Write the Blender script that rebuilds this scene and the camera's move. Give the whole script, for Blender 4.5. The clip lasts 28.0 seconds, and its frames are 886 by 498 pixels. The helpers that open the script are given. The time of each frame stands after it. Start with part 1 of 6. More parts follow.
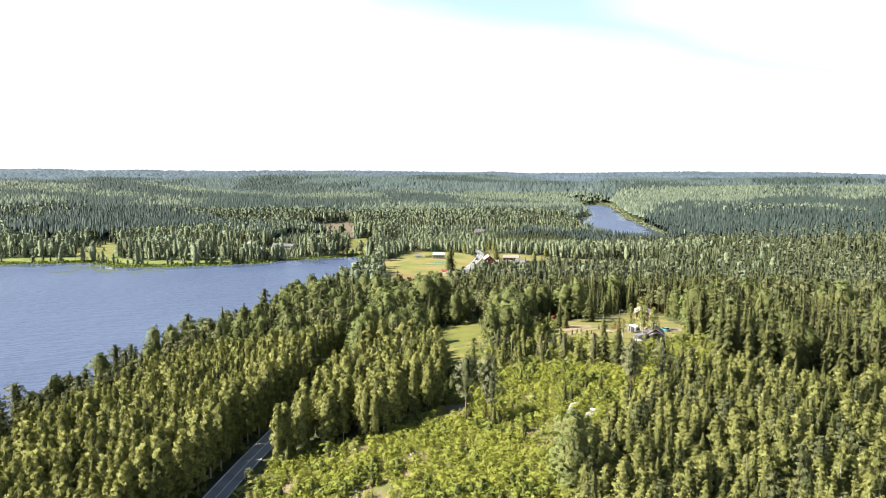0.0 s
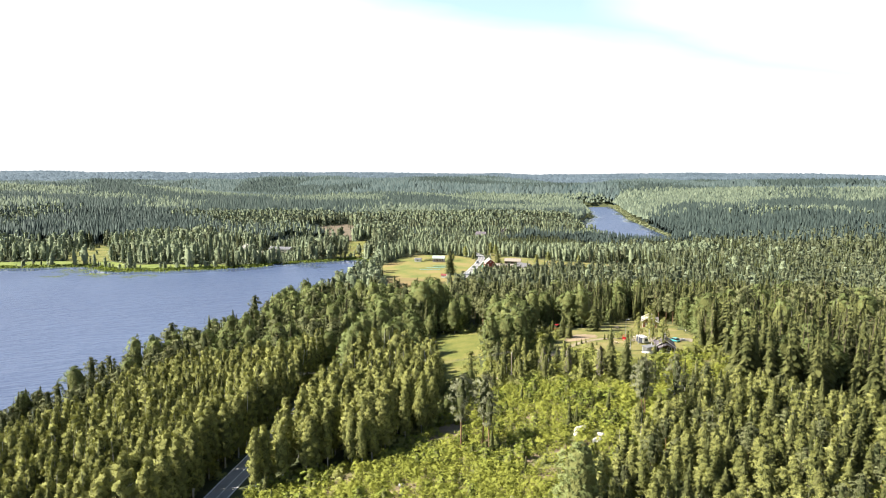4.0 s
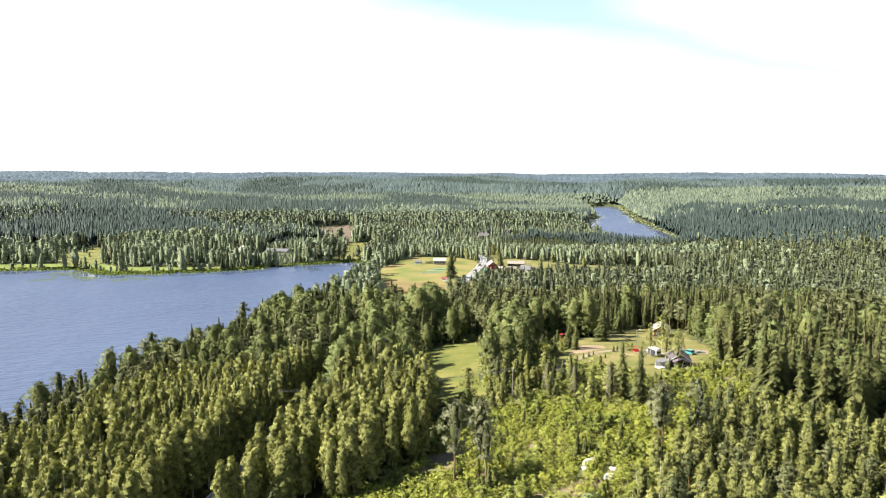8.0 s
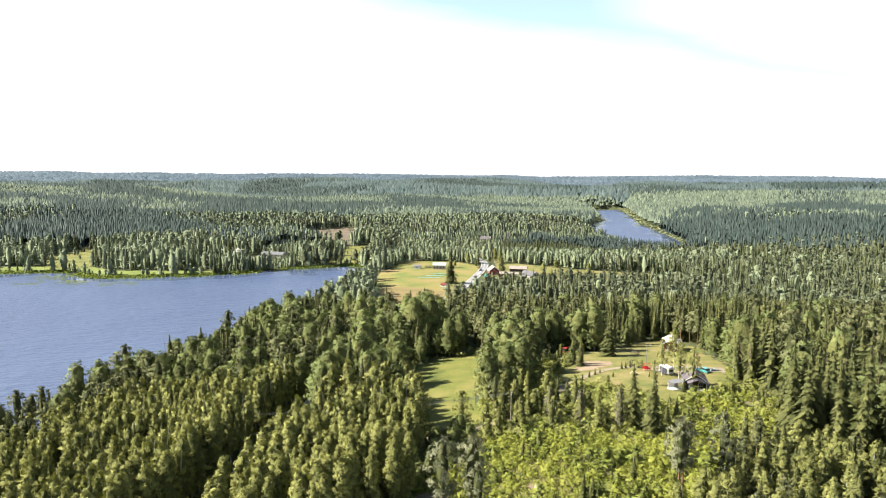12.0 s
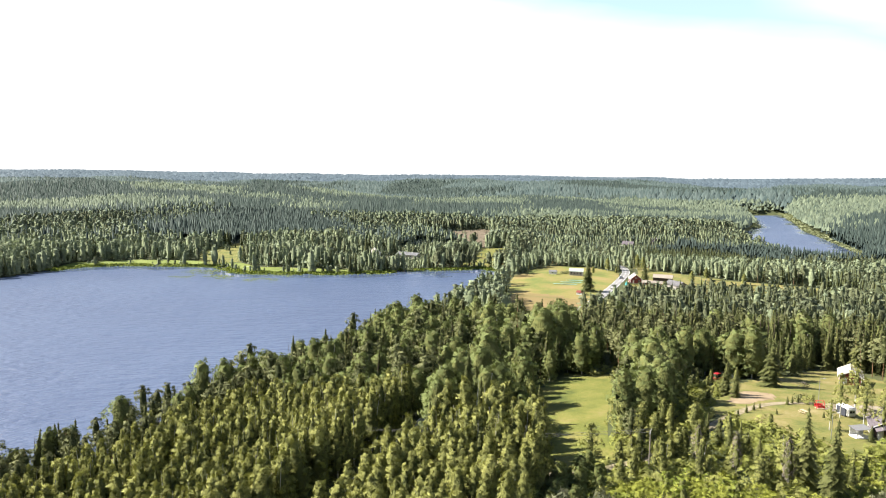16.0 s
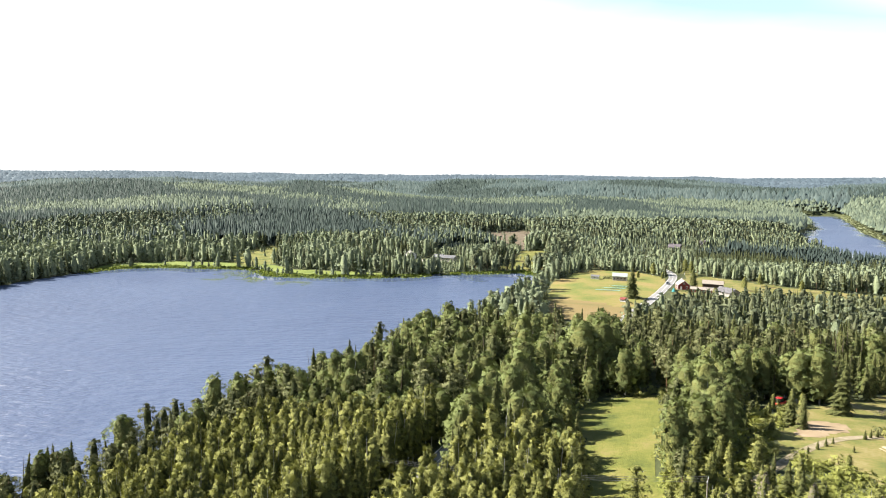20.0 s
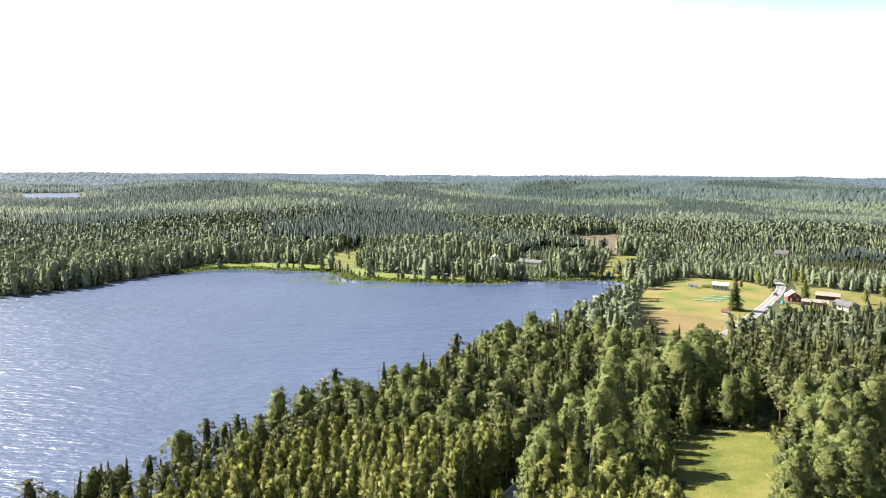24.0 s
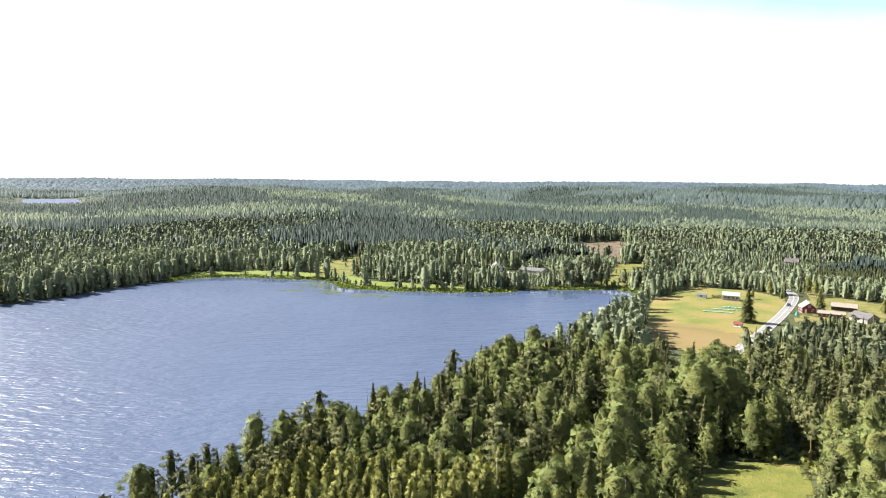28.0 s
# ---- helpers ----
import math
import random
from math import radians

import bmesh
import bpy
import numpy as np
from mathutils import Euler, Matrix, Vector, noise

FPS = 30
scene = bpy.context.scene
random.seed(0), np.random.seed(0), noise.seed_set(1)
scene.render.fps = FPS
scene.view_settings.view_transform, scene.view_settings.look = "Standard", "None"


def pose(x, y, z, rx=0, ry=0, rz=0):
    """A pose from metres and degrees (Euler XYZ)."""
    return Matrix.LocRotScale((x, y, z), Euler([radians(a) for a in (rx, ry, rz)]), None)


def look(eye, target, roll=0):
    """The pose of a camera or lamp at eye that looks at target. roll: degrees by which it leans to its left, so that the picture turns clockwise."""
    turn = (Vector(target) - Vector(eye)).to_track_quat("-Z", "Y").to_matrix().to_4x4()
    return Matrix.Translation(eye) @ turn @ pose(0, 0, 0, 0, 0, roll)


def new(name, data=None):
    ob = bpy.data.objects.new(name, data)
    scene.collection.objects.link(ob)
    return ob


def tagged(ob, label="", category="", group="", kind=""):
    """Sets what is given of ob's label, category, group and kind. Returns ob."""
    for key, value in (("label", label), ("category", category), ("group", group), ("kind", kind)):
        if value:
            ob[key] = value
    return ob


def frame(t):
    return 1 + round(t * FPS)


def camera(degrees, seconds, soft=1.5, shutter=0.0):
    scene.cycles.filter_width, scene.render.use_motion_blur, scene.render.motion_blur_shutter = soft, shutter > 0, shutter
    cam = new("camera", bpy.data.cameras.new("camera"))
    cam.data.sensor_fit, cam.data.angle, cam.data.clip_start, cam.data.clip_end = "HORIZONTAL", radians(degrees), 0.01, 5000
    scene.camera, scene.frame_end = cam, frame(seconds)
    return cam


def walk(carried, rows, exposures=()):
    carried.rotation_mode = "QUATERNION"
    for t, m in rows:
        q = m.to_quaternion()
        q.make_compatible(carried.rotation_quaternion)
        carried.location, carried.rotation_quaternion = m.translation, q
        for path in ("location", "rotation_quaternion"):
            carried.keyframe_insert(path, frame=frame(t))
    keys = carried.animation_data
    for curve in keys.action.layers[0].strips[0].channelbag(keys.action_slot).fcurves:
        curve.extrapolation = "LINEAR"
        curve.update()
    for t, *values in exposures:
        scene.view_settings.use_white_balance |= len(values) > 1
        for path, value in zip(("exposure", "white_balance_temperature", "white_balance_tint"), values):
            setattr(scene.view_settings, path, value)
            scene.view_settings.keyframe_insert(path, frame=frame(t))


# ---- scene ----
# A forested lake country in high summer, seen from a drone that flies
# forward along a shore road and turns left towards the lake.
# x: across the first line of flight, y: along it, z: up from the lake's level.

cam = camera(65.84, 28.0, 1.0)

# seconds, eye, yaw to the left, pitch, roll (degrees)
PATH = [
    (0, (-4.62, 3.90, 72.29), 0.579, -6.538, 0.42),
    (1, (-4.25, 6.65, 72.43), 0.654, -6.482, 0.52),
    (2, (-3.80, 9.79, 72.49), 0.690, -6.448, 0.50),
    (3, (-3.31, 13.28, 72.45), 0.733, -6.454, 0.39),
    (5.5, (-2.05, 23.02, 72.16), 0.908, -6.356, 0.38),
    (6, (-1.79, 25.05, 72.13), 0.968, -6.374, 0.36),
    (7, (-1.25, 29.18, 72.10), 1.080, -6.398, 0.37),
    (8, (-0.69, 33.37, 72.15), 1.138, -6.424, 0.32),
    (9, (-0.10, 37.57, 72.26), 1.248, -6.442, 0.34),
    (10, (0.49, 41.71, 72.34), 1.306, -6.356, 0.40),
    (11, (1.07, 45.76, 72.32), 1.373, -6.280, 0.48),
    (11.5, (1.34, 47.77, 72.26), 1.402, -6.289, 0.53),
    (12.3, (1.74, 51.01, 72.07), 1.502, -6.257, 0.61),
    (12.9, (2.04, 53.44, 71.93), 2.702, -6.233, 0.67),
    (13.5, (2.34, 55.88, 71.79), 4.887, -6.209, 0.72),
    (14, (2.54, 57.99, 71.71), 7.048, -6.205, 0.71),
    (15, (2.85, 62.32, 71.63), 11.412, -6.225, 0.80),
    (15.5, (2.95, 64.52, 71.63), 13.027, -6.238, 0.79),
    (16, (3.03, 66.74, 71.66), 13.097, -6.274, 0.74),
    (17, (3.08, 71.21, 71.74), 13.151, -6.305, 0.76),
    (18, (2.98, 75.64, 71.83), 13.233, -6.327, 0.70),
    (18.5, (2.88, 77.83, 71.87), 13.575, -6.289, 0.64),
    (19, (2.75, 79.98, 71.91), 14.354, -6.316, 0.64),
    (20, (2.42, 84.19, 72.00), 16.605, -6.315, 0.58),
    (21, (1.99, 88.28, 72.10), 19.589, -6.377, 0.51),
    (22, (1.45, 92.33, 72.22), 22.726, -6.442, 0.44),
    (22.5, (1.13, 94.36, 72.27), 23.892, -6.427, 0.40),
    (24.5, (-0.56, 102.60, 72.40), 24.054, -6.230, 0.36),
    (25, (-1.08, 104.67, 72.39), 24.100, -6.161, 0.39),
    (26, (-2.26, 108.73, 72.30), 24.147, -6.141, 0.39),
    (27, (-3.57, 112.68, 72.12), 24.209, -5.956, 0.34),
    (28, (-5.02, 116.47, 71.84), 24.216, -5.784, 0.42),
]


def aim(eye, yaw, pitch, roll):
    a, p = radians(yaw), radians(pitch)
    ahead = Vector((-math.sin(a) * math.cos(p), math.cos(a) * math.cos(p), math.sin(p)))
    return look(eye, Vector(eye) + 100 * ahead, roll)


walk(cam, [(t, aim(eye, yaw, pitch, roll)) for t, eye, yaw, pitch, roll in PATH])
scene.view_settings.exposure = 1.9

# ---------------------------------------------------------------- light
SUN_ELEVATION, SUN_TURN = 41.0, -90.0   # degrees; the sun stands over the lake, at -x

world = bpy.data.worlds.new("sky")
scene.world = world
world.use_nodes = True
wn, wl = world.node_tree.nodes, world.node_tree.links
wn.clear()


def wmath(op, a, b=0.0, c=0.0, clamp=False):
    n = wn.new("ShaderNodeMath")
    n.operation, n.use_clamp = op, clamp
    for k, v in enumerate((a, b, c)):
        if isinstance(v, (int, float)):
            n.inputs[k].default_value = v
        else:
            wl.new(v, n.inputs[k])
    return n.outputs[0]


sky = wn.new("ShaderNodeTexSky")
sky.sky_type, sky.sun_disc = "NISHITA", False
sky.sun_elevation, sky.sun_rotation = radians(SUN_ELEVATION), radians(SUN_TURN)
sky.air_density, sky.dust_density, sky.ozone_density = 1.0, 0.6, 1.2
coord = wn.new("ShaderNodeTexCoord")
split = wn.new("ShaderNodeSeparateXYZ")
wl.new(coord.outputs["Generated"], split.inputs[0])
stretch = wn.new("ShaderNodeMapping")
stretch.inputs["Scale"].default_value = (2.2, 2.2, 9.0)
wl.new(coord.outputs["Generated"], stretch.inputs["Vector"])
puff = wn.new("ShaderNodeTexNoise")
puff.inputs["Scale"].default_value, puff.inputs["Detail"].default_value = 1.6, 6.0
wl.new(stretch.outputs[0], puff.inputs["Vector"])
wob = wmath("MULTIPLY", wmath("SUBTRACT", puff.outputs["Fac"], 0.5), 0.05)
sx, sz = split.outputs["X"], split.outputs["Z"]
# a low bank of bright cloud all round, open sky over it, a second bank to one side
bank = wmath("ADD", wmath("ADD", sz, wmath("MULTIPLY", sx, 0.17)), wob)
bank = wmath("SUBTRACT", 1.0, wmath("DIVIDE", wmath("SUBTRACT", bank, 0.196), 0.03, clamp=True))
second = wmath("ADD", wmath("SUBTRACT", sz, 0.238), wmath("MULTIPLY", sx, 0.25))
second = wmath("ADD", wmath("DIVIDE", wmath("ADD", second, wob), 0.03, clamp=True), 0.0)
side = wmath("DIVIDE", wmath("SUBTRACT", sx, 0.17), 0.12, clamp=True)
second = wmath("MULTIPLY", wmath("MULTIPLY", second, side), wmath("SUBTRACT", 1.0, wmath("DIVIDE", wmath("SUBTRACT", sz, 0.36), 0.1, clamp=True)))
veil = wmath("MULTIPLY", wmath("SUBTRACT", 1.0, wmath("DIVIDE", wmath("SUBTRACT", sz, 0.18), 0.35, clamp=True)), 0.6)
cover = wmath("MAXIMUM", bank, second)
high = wn.new("ShaderNodeMix")
high.data_type = "RGBA"
wl.new(veil, high.inputs["Factor"])
wl.new(sky.outputs[0], high.inputs["A"])
high.inputs["B"].default_value = (5.1, 6.9, 6.9, 1)
blend = wn.new("ShaderNodeMix")
blend.data_type = "RGBA"
wl.new(cover, blend.inputs["Factor"])
wl.new(high.outputs["Result"], blend.inputs["A"])
blend.inputs["B"].default_value = (6.1, 6.15, 6.25, 1)
back = wn.new("ShaderNodeBackground")
back.inputs["Strength"].default_value = 0.051
wl.new(blend.outputs["Result"], back.inputs["Color"])
wl.new(back.outputs[0], wn.new("ShaderNodeOutputWorld").inputs[0])

sun = new("sun", bpy.data.lights.new("sun", "SUN"))
sun.data.energy, sun.data.angle, sun.data.color = 5.0, radians(0.53), (1.0, 0.94, 0.84)
sun.matrix_world = look((-300 * math.cos(radians(SUN_ELEVATION)), 0, 300 * math.sin(radians(SUN_ELEVATION))), (0, 0, 0))


# ------------------------------------------------------------ materials
def material(name, build):
    m = bpy.data.materials.new(name)
    m.use_nodes = True
    nodes, links = m.node_tree.nodes, m.node_tree.links
    nodes.clear()
    out = nodes.new("ShaderNodeOutputMaterial")
    links.new(build(nodes, links), out.inputs["Surface"])
    return m


def ramp(nodes, links, fac, stops):
    r = nodes.new("ShaderNodeValToRGB")
    el = r.color_ramp.elements
    while len(el) < len(stops):
        el.new(0.5)
    for e, (at, col) in zip(el, stops):
        e.position, e.color = at, (*col, 1)
    links.new(fac, r.inputs["Fac"])
    return r.outputs["Color"]


def noise_at(nodes, links, scale, detail=3.0, space="Object", stretch=None, rough=0.55):
    tc = nodes.new("ShaderNodeTexCoord")
    src = nodes.new("ShaderNodeNewGeometry").outputs["Position"] if space == "World" else tc.outputs[space]
    if stretch:
        mp = nodes.new("ShaderNodeMapping")
        mp.inputs["Scale"].default_value = stretch
        links.new(src, mp.inputs["Vector"])
        src = mp.outputs[0]
    n = nodes.new("ShaderNodeTexNoise")
    n.inputs["Scale"].default_value, n.inputs["Detail"].default_value, n.inputs["Roughness"].default_value = scale, detail, rough
    links.new(src, n.inputs["Vector"])
    return n.outputs["Fac"]


def mixc(nodes, links, kind, fac, a, b):
    n = nodes.new("ShaderNodeMix")
    n.data_type, n.blend_type = "RGBA", kind
    for sock, v in ((n.inputs["Factor"], fac), (n.inputs["A"], a), (n.inputs["B"], b)):
        if isinstance(v, (int, float)):
            sock.default_value = v
        elif isinstance(v, tuple):
            sock.default_value = (*v, 1)
        else:
            links.new(v, sock)
    return n.outputs["Result"]


def foliage(name, dark, light, thin=0.3, patch=0.09, vary=1.0, lace=0.0, grain=3.2, relief=0.0):
    """Leaves: colour varies leaf by leaf, tree by tree and over the stand; some light comes through."""
    def build(nodes, links):
        geo = nodes.new("ShaderNodeNewGeometry")
        leaf = geo.outputs["Random Per Island"]
        # the tree's own tint: from the stand, or from the object where it stands alone
        attr = nodes.new("ShaderNodeAttribute")
        attr.attribute_name = "tint"
        alone = nodes.new("ShaderNodeMath")
        alone.operation = "LESS_THAN"
        links.new(attr.outputs["Fac"], alone.inputs[0])
        alone.inputs[1].default_value = 0.5
        own = nodes.new("ShaderNodeMath")
        own.operation = "FRACT"
        links.new(attr.outputs["Fac"], own.inputs[0])
        tree = nodes.new("ShaderNodeMath")
        tree.operation = "MULTIPLY_ADD"
        links.new(nodes.new("ShaderNodeObjectInfo").outputs["Random"], tree.inputs[0])
        links.new(alone.outputs[0], tree.inputs[1])
        links.new(own.outputs[0], tree.inputs[2])
        n1 = nodes.new("ShaderNodeTexNoise")
        n1.inputs["Scale"].default_value, n1.inputs["Detail"].default_value = patch, 4.0
        links.new(geo.outputs["Position"], n1.inputs["Vector"])
        mixed = n1.outputs["Fac"]
        for source, weight in ((leaf, 0.24 * vary), (tree.outputs[0], 0.42 * vary)):
            add = nodes.new("ShaderNodeMath")
            add.operation = "MULTIPLY_ADD"
            links.new(source, add.inputs[0])
            add.inputs[1].default_value = weight
            links.new(mixed, add.inputs[2])
            mixed = add.outputs[0]
        low, high = 0.32, 0.68 + 0.66 * vary
        mid = tuple((a + b) / 2 for a, b in zip(dark, light))
        scaled = nodes.new("ShaderNodeMapRange")
        scaled.inputs["From Min"].default_value, scaled.inputs["From Max"].default_value = low, high
        links.new(mixed, scaled.inputs["Value"])
        col = ramp(nodes, links, scaled.outputs[0], [(0.0, dark), (0.5, mid), (1.0, light)])
        d = nodes.new("ShaderNodeBsdfPrincipled")
        d.inputs["Roughness"].default_value = 0.7
        d.inputs["Specular IOR Level"].default_value = 0.06
        links.new(col, d.inputs["Base Color"])
        if relief:
            n3 = nodes.new("ShaderNodeTexNoise")
            n3.inputs["Scale"].default_value, n3.inputs["Detail"].default_value, n3.inputs["Roughness"].default_value = relief, 3.0, 0.6
            links.new(geo.outputs["Position"], n3.inputs["Vector"])
            b = nodes.new("ShaderNodeBump")
            b.inputs["Strength"].default_value, b.inputs["Distance"].default_value = 0.9, 1.6 / relief
            links.new(n3.outputs["Fac"], b.inputs["Height"])
            links.new(b.outputs[0], d.inputs["Normal"])
        t = nodes.new("ShaderNodeBsdfTranslucent")
        links.new(mixc(nodes, links, "MULTIPLY", 1.0, col, (1.1, 1.12, 0.7)), t.inputs["Color"])
        mx = nodes.new("ShaderNodeMixShader")
        mx.inputs[0].default_value = thin
        links.new(d.outputs[0], mx.inputs[1])
        links.new(t.outputs[0], mx.inputs[2])
        if not lace:
            return mx.outputs[0]
        # a spray is a lace of single leaves with open sky between them
        n2 = nodes.new("ShaderNodeTexNoise")
        n2.inputs["Scale"].default_value, n2.inputs["Detail"].default_value = grain, 1.0
        links.new(geo.outputs["Position"], n2.inputs["Vector"])
        cut = nodes.new("ShaderNodeMath")
        cut.operation = "LESS_THAN"
        links.new(n2.outputs["Fac"], cut.inputs[0])
        cut.inputs[1].default_value = lace
        gap = nodes.new("ShaderNodeBsdfTransparent")
        mx2 = nodes.new("ShaderNodeMixShader")
        links.new(cut.outputs[0], mx2.inputs[0])
        links.new(mx.outputs[0], mx2.inputs[1])
        links.new(gap.outputs[0], mx2.inputs[2])
        return mx2.outputs[0]
    return material(name, build)


def surface(name, stops, scale=0.3, fine=4.0, rough=0.9, bump=0.3, bump_dist=0.1, space="World", stretch=None, metal=0.0, spec=0.3):
    """A plain rough surface with variation at a coarse and a fine scale and a matching relief."""
    def build(nodes, links):
        coarse = noise_at(nodes, links, scale, 4.0, space, stretch)
        fine_n = noise_at(nodes, links, fine, 5.0, space, stretch, 0.7)
        mx = nodes.new("ShaderNodeMath")
        mx.operation = "MULTIPLY_ADD"
        links.new(fine_n, mx.inputs[0])
        mx.inputs[1].default_value = 0.5
        half = nodes.new("ShaderNodeMath")
        half.operation = "MULTIPLY_ADD"
        links.new(coarse, half.inputs[0])
        half.inputs[1].default_value, half.inputs[2].default_value = 1.0, -0.25
        links.new(half.outputs[0], mx.inputs[2])
        d = nodes.new("ShaderNodeBsdfPrincipled")
        d.inputs["Roughness"].default_value, d.inputs["Metallic"].default_value = rough, metal
        d.inputs["Specular IOR Level"].default_value = spec
        links.new(ramp(nodes, links, mx.outputs[0], stops), d.inputs["Base Color"])
        b = nodes.new("ShaderNodeBump")
        b.inputs["Strength"].default_value, b.inputs["Distance"].default_value = bump, bump_dist
        links.new(fine_n, b.inputs["Height"])
        links.new(b.outputs[0], d.inputs["Normal"])
        return d.outputs[0]
    return material(name, build)


def shade(c, k):
    return tuple(min(1.0, v * k) for v in c)


def paint(name, colour, rough=0.6, scale=2.0, metal=0.0, spec=0.4):
    return surface(name, [(0.25, shade(colour, 0.72)), (0.55, colour), (0.85, shade(colour, 1.15))], scale, scale * 9, rough, 0.15, 0.02, "Object", None, metal, spec)


def boards(name, colour, width=0.16, upright=True):
    """Painted weatherboards: a groove every board, worn paint."""
    def build(nodes, links):
        tc = nodes.new("ShaderNodeTexCoord")
        sp = nodes.new("ShaderNodeSeparateXYZ")
        links.new(tc.outputs["Object"], sp.inputs[0])
        ad = nodes.new("ShaderNodeMath")
        ad.operation = "ADD"
        links.new(sp.outputs["X"], ad.inputs[0])
        links.new(sp.outputs["Y"], ad.inputs[1])
        fr = nodes.new("ShaderNodeMath")
        fr.operation = "PINGPONG"
        links.new(ad.outputs[0] if upright else sp.outputs["Z"], fr.inputs[0])
        fr.inputs[1].default_value = width / 2
        wear = noise_at(nodes, links, 1.3, 6.0)
        d = nodes.new("ShaderNodeBsdfPrincipled")
        d.inputs["Roughness"].default_value = 0.75
        links.new(ramp(nodes, links, wear, [(0.3, shade(colour, 0.65)), (0.55, colour), (0.8, shade(colour, 1.25))]), d.inputs["Base Color"])
        b = nodes.new("ShaderNodeBump")
        b.inputs["Strength"].default_value, b.inputs["Distance"].default_value = 0.6, 0.2
        links.new(fr.outputs[0], b.inputs["Height"])
        links.new(b.outputs[0], d.inputs["Normal"])
        return d.outputs[0]
    return material(name, build)


def glass_build(nodes, links):
    d = nodes.new("ShaderNodeBsdfPrincipled")
    d.inputs["Base Color"].default_value = (0.02, 0.025, 0.03, 1)
    d.inputs["Roughness"].default_value, d.inputs["Specular IOR Level"].default_value = 0.05, 0.6
    return d.outputs[0]


def water_build(nodes, links):
    d = nodes.new("ShaderNodeBsdfPrincipled")
    d.inputs["Roughness"].default_value, d.inputs["IOR"].default_value = 0.25, 1.333
    deep = noise_at(nodes, links, 0.012, 3.0, "World")
    links.new(ramp(nodes, links, deep, [(0.3, (0.044, 0.062, 0.114)), (0.7, (0.059, 0.082, 0.140))]), d.inputs["Base Color"])
    # crests lie across the wind, which blows along the lake
    turn = nodes.new("ShaderNodeMapping")
    turn.inputs["Rotation"].default_value = (0, 0, radians(-20))
    links.new(nodes.new("ShaderNodeNewGeometry").outputs["Position"], turn.inputs["Vector"])

    def ripple(scale, detail, rough):
        mp = nodes.new("ShaderNodeMapping")
        mp.inputs["Scale"].default_value = (0.36, 1.0, 1.0)
        links.new(turn.outputs[0], mp.inputs["Vector"])
        n = nodes.new("ShaderNodeTexNoise")
        n.inputs["Scale"].default_value, n.inputs["Detail"].default_value, n.inputs["Roughness"].default_value = scale, detail, rough
        links.new(mp.outputs[0], n.inputs["Vector"])
        return n.outputs["Fac"]
    wave, swell = ripple(0.50, 3.0, 0.6), ripple(0.17, 2.0, 0.5)
    gust = noise_at(nodes, links, 0.011, 4.0, "World", (0.45, 1.3, 1.0))
    amp = nodes.new("ShaderNodeMapRange")
    amp.inputs["From Min"].default_value, amp.inputs["From Max"].default_value = 0.38, 0.62
    amp.inputs["To Min"].default_value, amp.inputs["To Max"].default_value = 0.72, 1.0
    links.new(gust, amp.inputs["Value"])
    b2 = nodes.new("ShaderNodeBump")
    b2.inputs["Distance"].default_value, b2.inputs["Strength"].default_value = 1.3, 0.6
    b1 = nodes.new("ShaderNodeBump")
    b1.inputs["Distance"].default_value = 1.0
    lee = nodes.new("ShaderNodeAttribute")
    lee.attribute_name = "calm"
    still = nodes.new("ShaderNodeMath")
    still.operation = "MULTIPLY_ADD"
    links.new(lee.outputs["Fac"], still.inputs[0])
    still.inputs[1].default_value, still.inputs[2].default_value = -0.95, 1.0
    damped = nodes.new("ShaderNodeMath")
    damped.operation = "MULTIPLY"
    links.new(amp.outputs[0], damped.inputs[0])
    links.new(still.outputs[0], damped.inputs[1])
    links.new(damped.outputs[0], b1.inputs["Strength"])
    sheen = nodes.new("ShaderNodeMath")
    sheen.operation = "MULTIPLY"
    links.new(still.outputs[0], sheen.inputs[0])
    sheen.inputs[1].default_value = 0.40
    links.new(sheen.outputs[0], d.inputs["Roughness"])
    low = nodes.new("ShaderNodeMath")
    low.operation = "MULTIPLY"
    links.new(still.outputs[0], low.inputs[0])
    low.inputs[1].default_value = 0.6
    links.new(low.outputs[0], b2.inputs["Strength"])
    links.new(wave, b1.inputs["Height"])
    links.new(swell, b2.inputs["Height"])
    links.new(b1.outputs[0], b2.inputs["Normal"])
    links.new(b2.outputs[0], d.inputs["Normal"])
    return d.outputs[0]


M_GLASS = material("window glass", glass_build)
M_WATER = material("lake water", water_build)
M_BIRCH = foliage("birch leaves", (0.103, 0.111, 0.032), (0.265, 0.267, 0.090), 0.18, 0.35, 1.0, 0.48, 6.5)
M_SPRUCE = foliage("spruce needles", (0.031, 0.040, 0.014), (0.132, 0.134, 0.046), 0.06, 0.4, 1.0, 0.43, 7.0)
M_PINE = foliage("pine needles", (0.057, 0.065, 0.029), (0.172, 0.177, 0.084), 0.10, 0.4, 1.0, 0.46, 7.0)
M_PALEPINE = foliage("thin pine needles", (0.093, 0.100, 0.056), (0.204, 0.207, 0.128), 0.14, 0.4, 1.0, 0.52, 7.0)
M_SHRUB = foliage("shrub leaves", (0.128, 0.146, 0.026), (0.262, 0.274, 0.054), 0.24, 0.16, 1.0, 0.49, 8.0)
M_THICKET = foliage("sapling leaves", (0.100, 0.116, 0.026), (0.272, 0.280, 0.080), 0.26, 0.35, 1.0, 0.47, 7.0)
M_SAPLING = foliage("green sapling leaves", (0.088, 0.110, 0.020), (0.232, 0.268, 0.056), 0.22, 0.2, 1.0, 0.46, 7.0)
